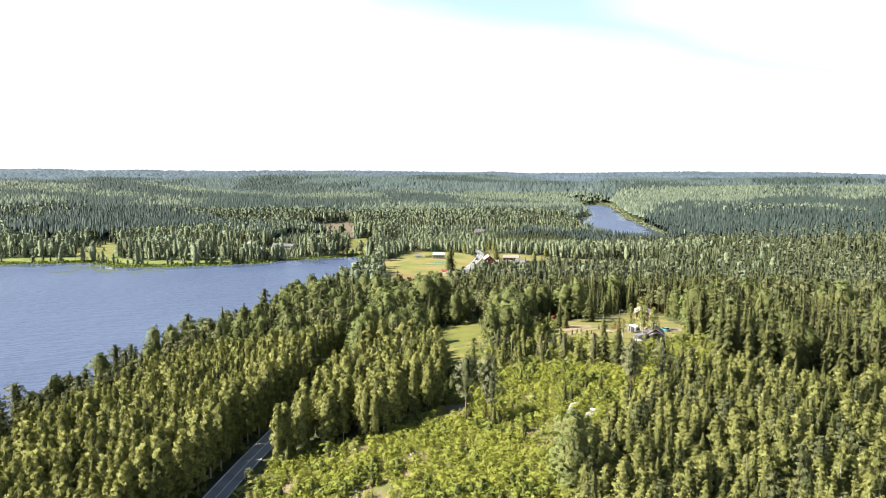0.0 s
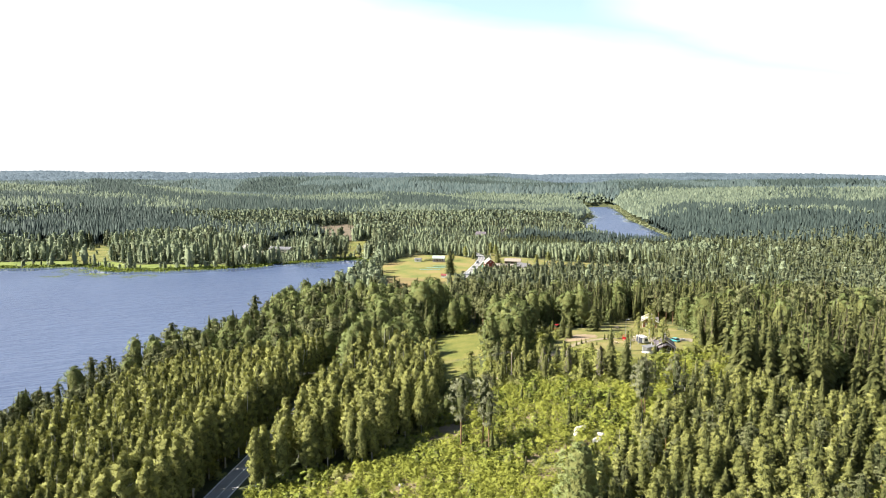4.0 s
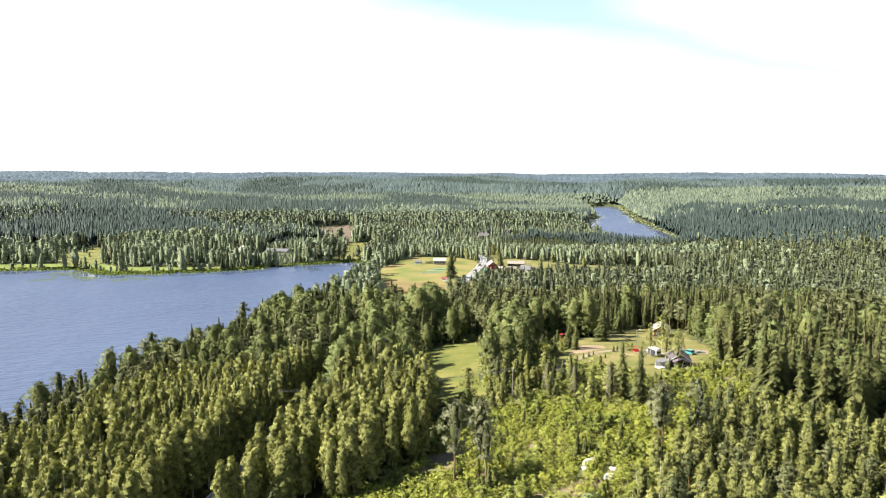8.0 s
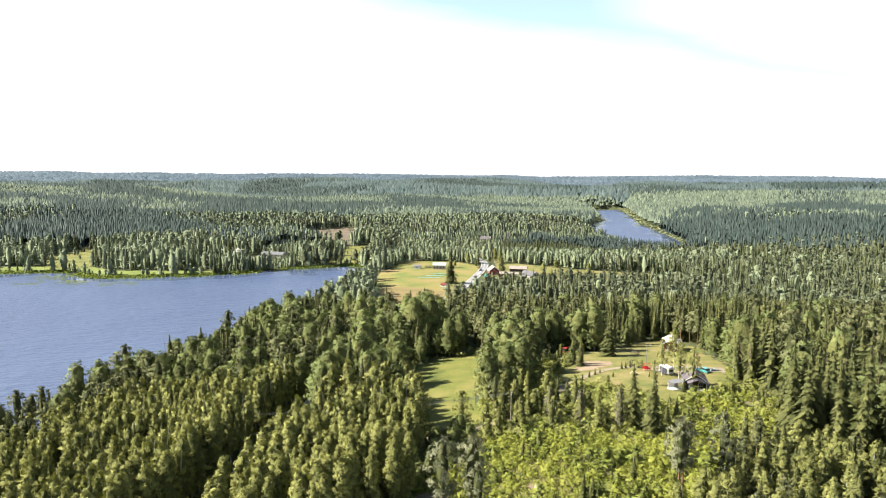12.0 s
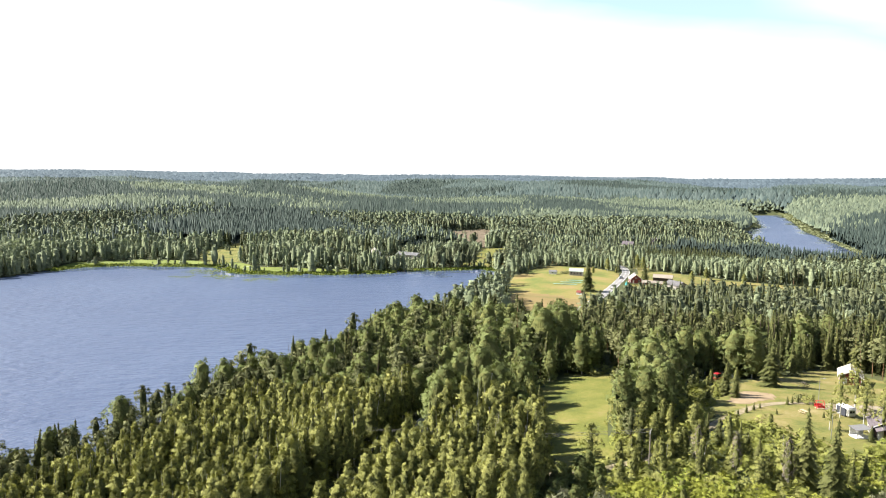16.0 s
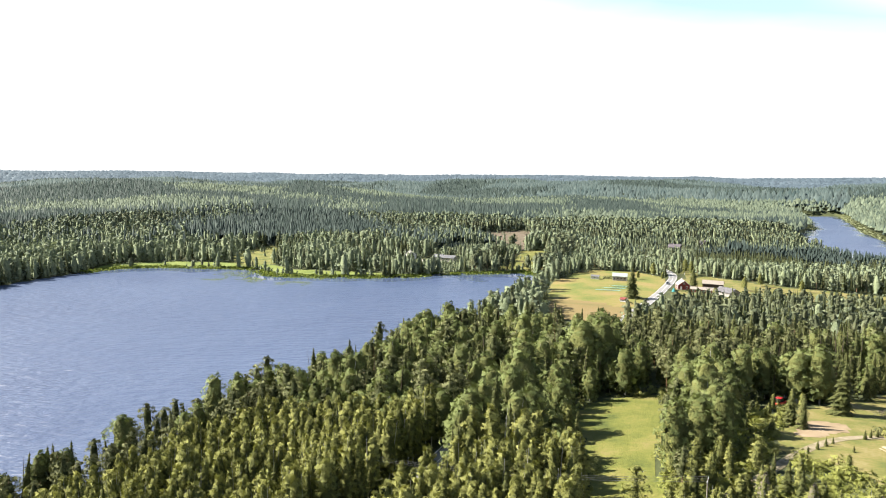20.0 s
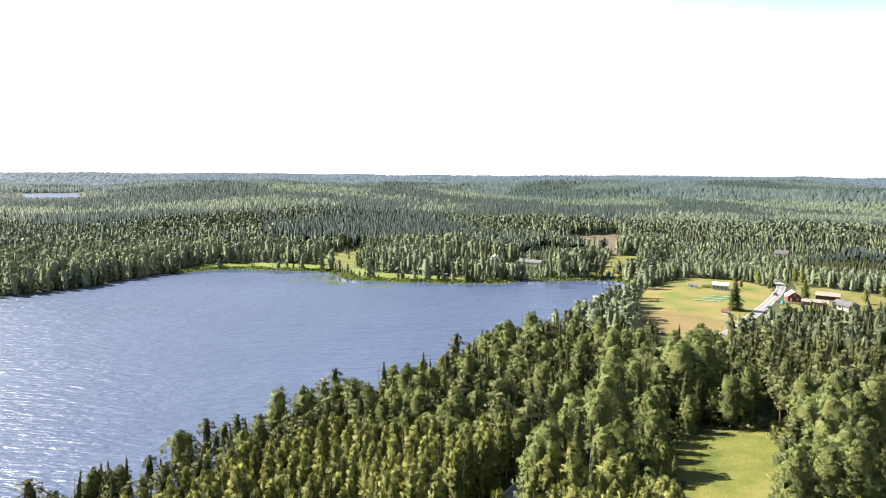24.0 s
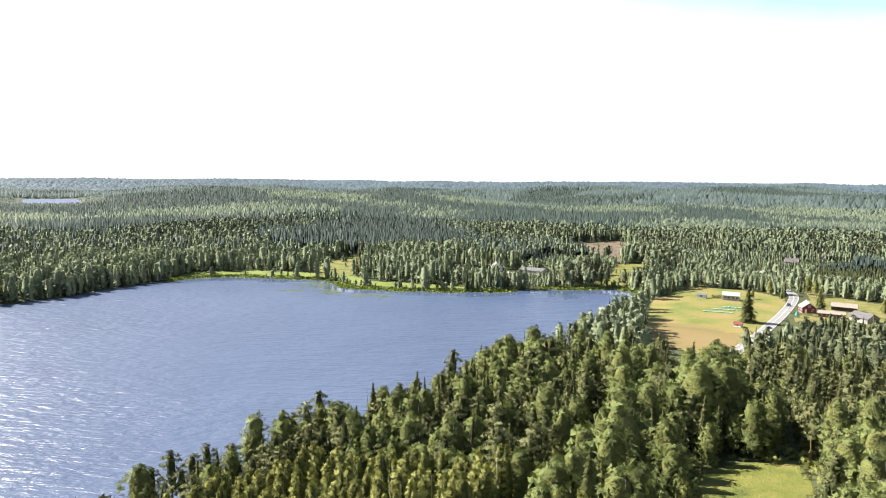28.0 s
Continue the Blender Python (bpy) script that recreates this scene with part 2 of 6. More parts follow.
M_REED = foliage("reeds", (0.075, 0.11, 0.02), (0.19, 0.22, 0.05), 0.3, 0.15)
M_PALEREED = foliage("pale reeds", (0.11, 0.125, 0.062), (0.21, 0.225, 0.130), 0.2, 0.1)
# haze of distance painted into the far leaf colours: bluer, with less contrast
M_HAZEBIRCH = foliage("hazed far birch leaves", (0.059, 0.080, 0.058), (0.160, 0.187, 0.126), 0.12, 0.05)
M_HAZESPRUCE = foliage("hazed far spruce needles", (0.018, 0.029, 0.029), (0.058, 0.076, 0.064), 0.08, 0.12)
M_HAZEHORIZON = foliage("hazed distant wood", (0.052, 0.074, 0.092), (0.095, 0.122, 0.142), 0.1, 0.004, 0.5)
# crown cores, darker than their leaves: shade in the gaps put into the colour
M_LEAFSHADE = foliage("shade-coloured inner leaves", (0.055, 0.062, 0.020), (0.144, 0.150, 0.051), 0.0, 0.35, 1.0, 0.0, 0.0, 2.0)
M_NEEDLESHADE = foliage("shade-coloured inner twigs", (0.022, 0.029, 0.011), (0.073, 0.078, 0.029), 0.0, 0.5)
# far pines carry the same haze tint in their base colour
M_HAZEPINE = foliage("hazed far pine needles", (0.042, 0.061, 0.047), (0.127, 0.151, 0.107), 0.1, 0.12)
# MID colours: bluer copies of the near needles and leaves
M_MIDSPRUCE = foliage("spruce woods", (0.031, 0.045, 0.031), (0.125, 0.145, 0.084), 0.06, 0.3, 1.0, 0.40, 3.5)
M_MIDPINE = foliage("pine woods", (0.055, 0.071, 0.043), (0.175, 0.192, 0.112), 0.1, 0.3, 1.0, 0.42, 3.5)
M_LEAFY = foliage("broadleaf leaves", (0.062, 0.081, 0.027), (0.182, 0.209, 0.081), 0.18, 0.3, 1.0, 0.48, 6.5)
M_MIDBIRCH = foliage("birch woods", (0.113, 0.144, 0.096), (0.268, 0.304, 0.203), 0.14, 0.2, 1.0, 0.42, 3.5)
M_DEAD = foliage("dry twigs", (0.09, 0.075, 0.065), (0.24, 0.21, 0.18), 0.1, 0.3, 1.0, 0.54, 5.0)
# hill woods: blue haze put into the leaf colour
M_HAZEWOOD = foliage("hazed mixed far wood", (0.036, 0.056, 0.056), (0.096, 0.122, 0.113), 0.1, 0.02, 0.9)
# cores of the middle and far woods, bluer than the near ones
M_INNERMID = foliage("shade-coloured inner leaves of far woods", (0.095, 0.118, 0.068), (0.216, 0.246, 0.142), 0.0, 0.2, 1.0, 0.0, 0.0, 1.3)
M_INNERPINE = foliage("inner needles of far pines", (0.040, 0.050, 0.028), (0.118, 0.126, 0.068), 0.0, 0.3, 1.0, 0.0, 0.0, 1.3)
INSIDES = {M_MIDBIRCH: M_INNERMID, M_HAZEBIRCH: M_INNERMID, M_MIDPINE: M_INNERPINE, M_HAZEPINE: M_INNERPINE, M_SPRUCE: M_NEEDLESHADE, M_PINE: M_NEEDLESHADE, M_MIDSPRUCE: M_NEEDLESHADE, M_PALEPINE: M_NEEDLESHADE}
M_BARK = surface("bark", [(0.3, (0.05, 0.04, 0.03)), (0.7, (0.16, 0.12, 0.09))], 1.5, 9, 0.95, 0.5, 0.05, "Object")
M_PINEBARK = surface("pine bark", [(0.3, (0.10, 0.065, 0.04)), (0.7, (0.30, 0.17, 0.09))], 1.0, 8, 0.95, 0.5, 0.05, "Object")
M_BIRCHBARK = surface("birch bark", [(0.30, (0.05, 0.046, 0.042)), (0.42, (0.34, 0.33, 0.30)), (0.8, (0.46, 0.45, 0.42))], 1.2, 7, 0.8, 0.3, 0.03, "Object", (1, 1, 2.5))
M_GROUND = surface("forest floor", [(0.2, (0.022, 0.026, 0.010)), (0.5, (0.046, 0.055, 0.018)), (0.85, (0.09, 0.09, 0.035))], 0.06, 0.9, 0.95, 0.6, 0.4)
M_CLEARING = surface("heath of the clearing", [(0.25, (0.05, 0.064, 0.015)), (0.45, (0.10, 0.105, 0.030)), (0.58, (0.14, 0.108, 0.062)), (0.85, (0.20, 0.135, 0.10))], 0.12, 0.8, 0.95, 0.8, 0.4)
M_MEADOW = surface("meadow grass", [(0.25, (0.050, 0.066, 0.012)), (0.45, (0.100, 0.108, 0.019)), (0.6, (0.135, 0.128, 0.030)), (0.8, (0.175, 0.140, 0.060))], 0.1, 1.1, 0.95, 1.0, 0.4)
M_FIELD = surface("ripening field", [(0.25, (0.070, 0.096, 0.020)), (0.42, (0.110, 0.120, 0.026)), (0.55, (0.150, 0.134, 0.036)), (0.75, (0.205, 0.140, 0.060))], 0.045, 0.6, 0.95, 0.6, 0.2)
M_STUBBLE = surface("dry stubble", [(0.2, (0.100, 0.092, 0.030)), (0.5, (0.150, 0.112, 0.042)), (0.85, (0.185, 0.130, 0.066))], 0.03, 0.9, 0.95, 0.6, 0.2, "World", (1, 2.2, 1))
M_LAWN = surface("yard lawn", [(0.25, (0.060, 0.078, 0.016)), (0.45, (0.115, 0.114, 0.028)), (0.6, (0.155, 0.132, 0.044)), (0.8, (0.225, 0.185, 0.095))], 0.14, 1.2, 0.95, 0.9, 0.3)
M_MARSH = surface("sedge marsh", [(0.2, (0.060, 0.085, 0.014)), (0.5, (0.115, 0.145, 0.026)), (0.85, (0.17, 0.185, 0.05))], 0.08, 1.0, 0.95, 0.8, 0.3)
M_GRAVEL = surface("gravel", [(0.2, (0.13, 0.11, 0.08)), (0.5, (0.19, 0.16, 0.115)), (0.85, (0.26, 0.225, 0.17))], 0.3, 6, 0.95, 0.5, 0.05)
M_TRACK = surface("grassy gravel track", [(0.25, (0.095, 0.090, 0.040)), (0.5, (0.19, 0.158, 0.100)), (0.8, (0.26, 0.22, 0.16))], 0.5, 4, 0.95, 0.5, 0.1)
M_SAND = surface("dry sand", [(0.2, (0.14, 0.10, 0.06)), (0.5, (0.20, 0.15, 0.092)), (0.85, (0.25, 0.19, 0.125))], 0.3, 5, 0.95, 0.5, 0.05)
M_ASPHALT = surface("worn asphalt", [(0.2, (0.145, 0.139, 0.136)), (0.5, (0.195, 0.188, 0.184)), (0.85, (0.25, 0.243, 0.238))], 0.25, 5, 0.7, 0.3, 0.02)
M_LINE = paint("road marking", (0.78, 0.78, 0.75))
M_CUT = surface("felled ground", [(0.2, (0.060, 0.052, 0.026)), (0.5, (0.105, 0.080, 0.052)), (0.85, (0.15, 0.12, 0.09))], 0.08, 1.2, 0.95, 0.7, 0.4)
M_STONE = surface("granite", [(0.2, (0.22, 0.21, 0.20)), (0.5, (0.36, 0.35, 0.33)), (0.85, (0.50, 0.48, 0.46))], 1.2, 8, 0.9, 0.6, 0.1, "Object")
M_RED = boards("red ochre boards", (0.17, 0.030, 0.026))
M_BROWN = boards("dark brown boards", (0.055, 0.032, 0.028))
M_WHITEB = boards("white boards", (0.60, 0.59, 0.57))
M_GREYB = boards("weathered grey boards", (0.27, 0.25, 0.23))
M_YELLOWB = boards("pale cream boards", (0.44, 0.40, 0.31))
M_WHITE = paint("white paint", (0.62, 0.61, 0.59))
M_ROOFGREY = paint("grey sheet roof", (0.13, 0.13, 0.135), 0.6)
M_ROOFDARK = paint("dark felt roof", (0.10, 0.085, 0.095), 0.8)
M_ROOFSLATE = paint("dark slate-grey roof", (0.11, 0.105, 0.11), 0.7)
M_ROOFPALE = paint("pale sheet roof", (0.36, 0.33, 0.29), 0.5)
M_ROOFGREEN = paint("pale green sheet roof", (0.30, 0.34, 0.31), 0.5)
M_ROOFBROWN = paint("brown tile roof", (0.25, 0.215, 0.18), 0.8)
M_TEAL = paint("teal paint", (0.05, 0.27, 0.27), 0.35)
M_CARRED = paint("red car paint", (0.55, 0.03, 0.04), 0.3)
M_CARDARK = paint("dark car paint", (0.04, 0.045, 0.06), 0.3)
M_NET = paint("turquoise crop net", (0.13, 0.24, 0.19), 0.8)
M_TYRE = paint("tyre rubber", (0.02, 0.02, 0.02), 0.9)
M_STEEL = paint("zinc steel", (0.45, 0.46, 0.47), 0.4, 2.0, 0.8)
M_POLE = paint("tarred pole wood", (0.20, 0.17, 0.14), 0.9)
M_WIRE = paint("cable", (0.06, 0.06, 0.06), 0.7)
M_WOOD = paint("bare wood", (0.42, 0.33, 0.22), 0.8)


# ------------------------------------------------- the lie of the land
rng = np.random.default_rng(7)


def smooth(a, b, x):
    s = np.clip((np.asarray(x, float) - a) / (b - a), 0, 1)
    return s * s * (3 - 2 * s)


LATTICE = np.random.default_rng(3).random((256, 256))


def vnoise(x, y, size, octaves=3, shift=0.0):
    """Smooth noise from 0 to 1 with features of that size in metres."""
    x, y, total, amp, norm = np.asarray(x, float) / size + 57.3 + shift, np.asarray(y, float) / size + 91.7 + shift, 0.0, 1.0, 0.0
    for _ in range(octaves):
        i, j = np.floor(x).astype(int), np.floor(y).astype(int)
        u, v = x - i, y - j
        u, v = u * u * (3 - 2 * u), v * v * (3 - 2 * v)
        a, b = LATTICE[i % 256, j % 256], LATTICE[(i + 1) % 256, j % 256]
        c, d = LATTICE[i % 256, (j + 1) % 256], LATTICE[(i + 1) % 256, (j + 1) % 256]
        total = total + amp * (a * (1 - u) * (1 - v) + b * u * (1 - v) + c * (1 - u) * v + d * u * v)
        norm, amp, x, y = norm + amp, amp / 2, x * 2.03 + 13.1, y * 2.03 + 7.7
    return total / norm


def inside_by(x, y, corners):
    """How far, in metres, points lie inside a polygon (negative: outside)."""
    x, y = np.asarray(x, float), np.asarray(y, float)
    best, odd = np.full(x.shape, 1e12), np.zeros(x.shape, bool)
    for (ax, ay), (bx, by) in zip(corners, corners[1:] + corners[:1]):
        dx, dy = bx - ax, by - ay
        s = np.clip(((x - ax) * dx + (y - ay) * dy) / (dx * dx + dy * dy), 0, 1)
        best = np.minimum(best, (x - ax - s * dx) ** 2 + (y - ay - s * dy) ** 2)
        if ay != by:
            odd ^= ((ay > y) != (by > y)) & (x < (bx - ax) * (y - ay) / (by - ay) + ax)
    return np.where(odd, 1, -1) * np.sqrt(best)


LAKE = [(-150, -300), (-140, 0), (-135, 100), (-128, 165), (-122, 195), (-117, 225), (-113, 245), (-103, 280), (-95, 305), (-91, 335), (-80, 380),
        (-69, 430), (-61, 480), (-58, 515), (-60, 545), (-70, 568), (-84, 578), (-104, 566), (-132, 551), (-152, 531), (-179, 517), (-215, 506),
        (-247, 501), (-262, 514), (-281, 524), (-304, 519), (-345, 511), (-369, 493), (-376, 465), (-378, 427), (-376, 386), (-388, 355), (-398, 300), (-425, 120), (-440, -300)]
RIVER = [(262, 1480), (345, 1515), (306, 1260), (276, 1090), (259, 900), (249, 802), (224, 730), (185, 745), (162, 850), (166, 950), (200, 1070), (226, 1150), (246, 1300)]
FARWATER = [(-1628, 1384), (-1713, 1268), (-2160, 1570), (-2054, 1717)]
FIELD = [(-56, 545), (-54, 500), (-51, 450), (-42, 424), (-18, 408), (-8, 430), (2, 470), (9, 510), (16, 560), (14, 585), (-5, 600), (-32, 602), (-45, 580)]
FARMYARD = [(18, 505), (40, 490), (70, 490), (120, 500), (150, 520), (145, 545), (90, 560), (40, 600), (30, 640), (24, 640), (30, 596), (26, 560)]
MEADOW = [(-6, 281), (7, 286), (9, 264), (6, 230), (8, 204), (5, 199), (-3, 198), (-6, 208), (-7, 227), (-12, 247), (-15, 258), (-12, 274)]
YARD = [(30, 236), (34, 252), (41, 272), (54, 288), (64, 292), (70, 306), (84, 310), (88, 290), (84, 268), (82, 250), (76, 236), (70, 222), (60, 212), (50, 203), (46, 212), (42, 222), (36, 228)]
SHRUBS = [(-45, 20), (-45, 112), (-43, 146), (-33, 152), (-22, 151), (-16, 159), (-8, 165), (0, 180), (6, 187), (13, 190), (20, 190), (30, 186), (38, 181), (46, 182), (52, 200), (58, 210), (72, 214), (74, 205), (70, 195), (60, 178), (50, 166), (42, 153), (33, 143), (24, 128), (16, 112), (12, 70), (10, 20)]
YOUNG = [(10, 20), (12, 70), (16, 112), (24, 128), (33, 143), (42, 153), (50, 166), (58, 175), (66, 168), (76, 160), (86, 156), (98, 158), (125, 158), (150, 120), (150, 20)]
FELLED = [(-215, 840), (-141, 930), (-108, 825), (-105, 710), (-130, 725), (-160, 775)]
FELLED_HILL = [(452, 968), (516, 976), (536, 1052), (500, 1060), (456, 1040)]
WETLAND = [(-340, 600), (-338, 660), (-285, 600), (-272, 548), (-288, 530), (-320, 560)]
GREENBELT = [(-112, 586), (-104, 660), (-108, 705), (-84, 717), (-74, 640), (-72, 586), (-84, 582)]
MARSH = [(-378, 466), (-372, 498), (-345, 515), (-304, 524), (-281, 530), (-262, 520), (-247, 508), (-215, 513), (-179, 524), (-172, 538), (-215, 529), (-245, 526), (-262, 540), (-285, 550), (-312, 542), (-350, 534), (-386, 505)]
ROAD = [(-62, -60), (-58, 60), (-53, 120), (-50, 150), (-46.5, 175), (-44, 200), (-40, 240), (-34, 290), (-26, 340), (-16, 390), (-4.5, 436), (4, 475), (11, 510), (17, 545), (21, 575), (22, 597), (18, 616), (12, 634), (4, 650), (0, 680), (14, 740)]
DRIVE = [(-42, 214), (-30, 201), (-12, 195.5), (4, 195.5), (15, 203), (25, 217), (31, 229), (36, 236), (41, 243), (46, 249), (55, 251), (66, 249), (73, 245)]


def line_off(x, y, pts):
    """Distance to a bent line."""
    x, y = np.asarray(x, float), np.asarray(y, float)
    best = np.full(x.shape, 1e12)
    for (ax, ay), (bx, by) in zip(pts, pts[1:]):
        dx, dy = bx - ax, by - ay
        s = np.clip(((x - ax) * dx + (y - ay) * dy) / (dx * dx + dy * dy), 0, 1)
        best = np.minimum(best, (x - ax - s * dx) ** 2 + (y - ay - s * dy) ** 2)
    return np.sqrt(best)


def bump(x, y, cx, cy, sx, sy, h):
    return h * np.exp(-(((x - cx) / sx) ** 2 + ((y - cy) / sy) ** 2))


def wet(x, y):
    return np.maximum(np.maximum(inside_by(x, y, LAKE), inside_by(x, y, RIVER)), inside_by(x, y, FARWATER))


def ground_z(x, y):
    x, y = np.asarray(x, float), np.asarray(y, float)
    r = np.hypot(x, y - 60)
    slope = 21.3 * smooth(-100, 60, x) * (1 - smooth(140, 420, y)) * (1 - 0.5 * smooth(150, 600, x))
    far = smooth(650, 1700, r) * 11 + smooth(1500, 4700, r) * 26
    ridges = 1 - np.abs(2 * vnoise(x, y, 620, 2, 33) - 1)
    roll = ((vnoise(x, y, 400, 3) - 0.45) * 34 + (ridges - 0.72) * 40) * smooth(620, 1500, r) * (1 - 0.55 * smooth(2600, 4000, r))
    valley = np.exp(-((np.degrees(np.arctan2(x, y - 110)) + 54) / 6) ** 2) * smooth(500, 900, r) * (1 - smooth(2700, 3300, r))
    far, roll = far * (1 - 0.9 * valley), roll * (1 - 0.95 * valley)
    right = 12 * smooth(260, 420, x) * smooth(500, 800, y) * (1 - smooth(1300, 2000, r))
    hills = bump(x, y, 900, 1780, 520, 480, 26) + bump(x, y, -880, 1100, 260, 170, 13) + bump(x, y, -560, 900, 260, 120, 10) + bump(x, y, -150, 1350, 420, 130, 12)
    rim = smooth(3600, 4650, r) * (13 + 16 * (vnoise(x, y, 1300, 3, 40) - 0.5) + bump(x, y, 1700, 4250, 450, 500, 11) + bump(x, y, 2250, 4000, 350, 500, 10))
    dry = 1.3 + slope + far + roll + right + hills + rim + (vnoise(x, y, 60, 2, 9) - 0.5) * 1.2 * smooth(0, 60, np.abs(x + 20)) * (1 - smooth(500, 900, r))
    w = wet(x, y)
    return np.where(w > 0, -np.clip(w * 0.25, 0, 2.5) + 0.0, 0.12 + (np.maximum(dry, 0.6) - 0.12) * smooth(0, 26, -w))


def gz(x, y):
    return float(ground_z(np.array([x]), np.array([y]))[0])


# ---------------------------------------------------- building of meshes
def mesh_from(name, verts, faces, mats, smooth_shade=False, index=None, normals=None):
    """A mesh from arrays: all faces with the same number of corners."""
    verts, faces = np.asarray(verts, np.float32), np.asarray(faces, np.int32)
    me = bpy.data.meshes.new(name)
    k = faces.shape[1]
    me.vertices.add(len(verts))
    me.vertices.foreach_set("co", verts.ravel())
    me.loops.add(faces.size)
    me.loops.foreach_set("vertex_index", faces.ravel())
    me.polygons.add(len(faces))
    me.polygons.foreach_set("loop_start", np.arange(0, faces.size, k, dtype=np.int32))
    me.polygons.foreach_set("use_smooth", np.full(len(faces), smooth_shade))
    for m in mats if isinstance(mats, (list, tuple)) else [mats]:
        me.materials.append(m)
    if index is not None:
        me.polygons.foreach_set("material_index", np.asarray(index, np.int32))
    me.update(calc_edges=True)
    if normals is not None:
        me.normals_split_custom_set_from_vertices(np.asarray(normals, np.float32))
    return me


def sheet(name, corners, step, lift, mat, label, category, kind="structure"):
    """A sheet of ground cover inside a polygon, laid on the land with an uneven edge."""
    xs, ys = [p[0] for p in corners], [p[1] for p in corners]
    gx, gy = np.meshgrid(np.arange(min(xs) - step, max(xs) + 2 * step, step), np.arange(min(ys) - step, max(ys) + 2 * step, step))
    off = inside_by(gx, gy, corners) + (vnoise(gx, gy, 6, 2) - 0.5) * 4
    z = ground_z(gx, gy) + lift
    ny, nx = gx.shape
    idx = np.arange(nx * ny).reshape(ny, nx)
    quads = np.stack([idx[:-1, :-1], idx[:-1, 1:], idx[1:, 1:], idx[1:, :-1]], -1).reshape(-1, 4)
    keep = (off.ravel()[quads].mean(1) > 0)
    quads = quads[keep]
    used, inv = np.unique(quads, return_inverse=True)
    v = np.stack([gx.ravel(), gy.ravel(), z.ravel()], -1)[used]
    return tagged(new(name, mesh_from(name, v, inv.reshape(-1, 4), mat, True)), label, category, "", kind)


def ribbon(name, pts, half, lift, mat, label, category, kind="structure", parent=None, off=0.0, step=4.0, z_of=None):
    """A strip of road along a bent line, rounded between its corners."""
    p = np.array(pts, float)
    d = np.r_[0, np.cumsum(np.hypot(*np.diff(p, axis=0).T))]
    s = np.arange(0, d[-1], step)
    x, y = np.interp(s, d, p[:, 0]), np.interp(s, d, p[:, 1])
    for _ in range(6):
        x[1:-1], y[1:-1] = (x[:-2] + 2 * x[1:-1] + x[2:]) / 4, (y[:-2] + 2 * y[1:-1] + y[2:]) / 4
    tx, ty = np.gradient(x), np.gradient(y)
    n = np.hypot(tx, ty)
    nx, ny = ty / n, -tx / n
    cols = [off - half, off, off + half]
    base = ground_z(x, y)
    v = np.concatenate([np.stack([x + nx * c, y + ny * c, np.maximum(base, ground_z(x + nx * c, y + ny * c)) + lift + 0.05 * (1 - abs(c - off) / half)], -1) for c in cols])
    m = len(x)
    f = []
    for c in range(len(cols) - 1):
        a = np.arange(m - 1) + c * m
        f.append(np.stack([a, a + m, a + m + 1, a + 1], -1))
    ob = tagged(new(name, mesh_from(name, v, np.concatenate(f), mat, True)), label, category, "", kind)
    if parent:
        ob.parent = parent
    return ob


def land():
    """One sheet of land from under the camera out to the horizon."""
    radii = [0.0]
    while radii[-1] < 4850:
        radii.append(radii[-1] + max(3.5, radii[-1] * 0.0175 if radii[-1] < 800 else radii[-1] * 0.027))
    radii = np.array(radii[1:])
    ang = np.concatenate([np.linspace(radians(40), radians(165), 220), np.linspace(radians(165), radians(400), 121)[1:-1]])
    rr, aa = np.meshgrid(radii, ang, indexing="ij")
    x, y = rr * np.cos(aa), 60 + rr * np.sin(aa)
    v = np.stack([x, y, ground_z(x, y)], -1).reshape(-1, 3)
    n, m = rr.shape
    idx = np.arange(n * m).reshape(n, m)
    q = np.stack([idx[:-1], idx[1:], np.roll(idx[1:], -1, 1), np.roll(idx[:-1], -1, 1)], -1).reshape(-1, 4)
    v = np.vstack([v, [[0, 60, gz(0, 60)]]])
    me = mesh_from("ground", v, q, M_GROUND, True)
    return tagged(new("ground", me), "mossy green forest floor reaching to the horizon", "ground", "", "structure")


land()


def water(name, corners, label):
    xs, ys = [p[0] for p in corners], [p[1] for p in corners]
    x0, x1, y0, y1 = min(xs) - 12, max(xs) + 12, min(ys) - 12, max(ys) + 12
    gx, gy = np.meshgrid(np.linspace(x0, x1, 90), np.linspace(y0, y1, 150))
    off = inside_by(gx, gy, corners)
    idx = np.arange(gx.size).reshape(gx.shape)
    q = np.stack([idx[:-1, :-1], idx[:-1, 1:], idx[1:, 1:], idx[1:, :-1]], -1).reshape(-1, 4)
    q = q[off.ravel()[q].max(1) > -max((x1 - x0) / 89, (y1 - y0) / 149) * 1.5 - 4]
    used, inv = np.unique(q, return_inverse=True)
    v = np.stack([gx.ravel(), gy.ravel(), 0 * gx.ravel()], -1)[used]
    me = mesh_from(name, v, inv.reshape(-1, 4), M_WATER, True)
    # sheltered water under the far shore and in the head of the bay lies smooth
    lee = inside_by(v[:, 0], v[:, 1], corners) + 26 * (vnoise(v[:, 0], v[:, 1], 30, 2, 12) - 0.5)
    calm = (1 - smooth(4, 20, lee)) * smooth(430, 470, v[:, 1]) + 1.1 * np.exp(-(np.hypot(v[:, 0] + 92, v[:, 1] - 540) / 26) ** 2) * (vnoise(v[:, 0], v[:, 1], 22, 2, 5) > 0.42)
    me.attributes.new("calm", "FLOAT", "POINT").data.foreach_set("value", np.clip(calm, 0, 1).astype(np.float32))
    return tagged(new(name, me), label, "water", "", "structure")


water("water_lake", LAKE, "wind-rippled blue lake water between wooded shores")
water("water_inlet", RIVER, "narrow blue lake arm between wooded hills")
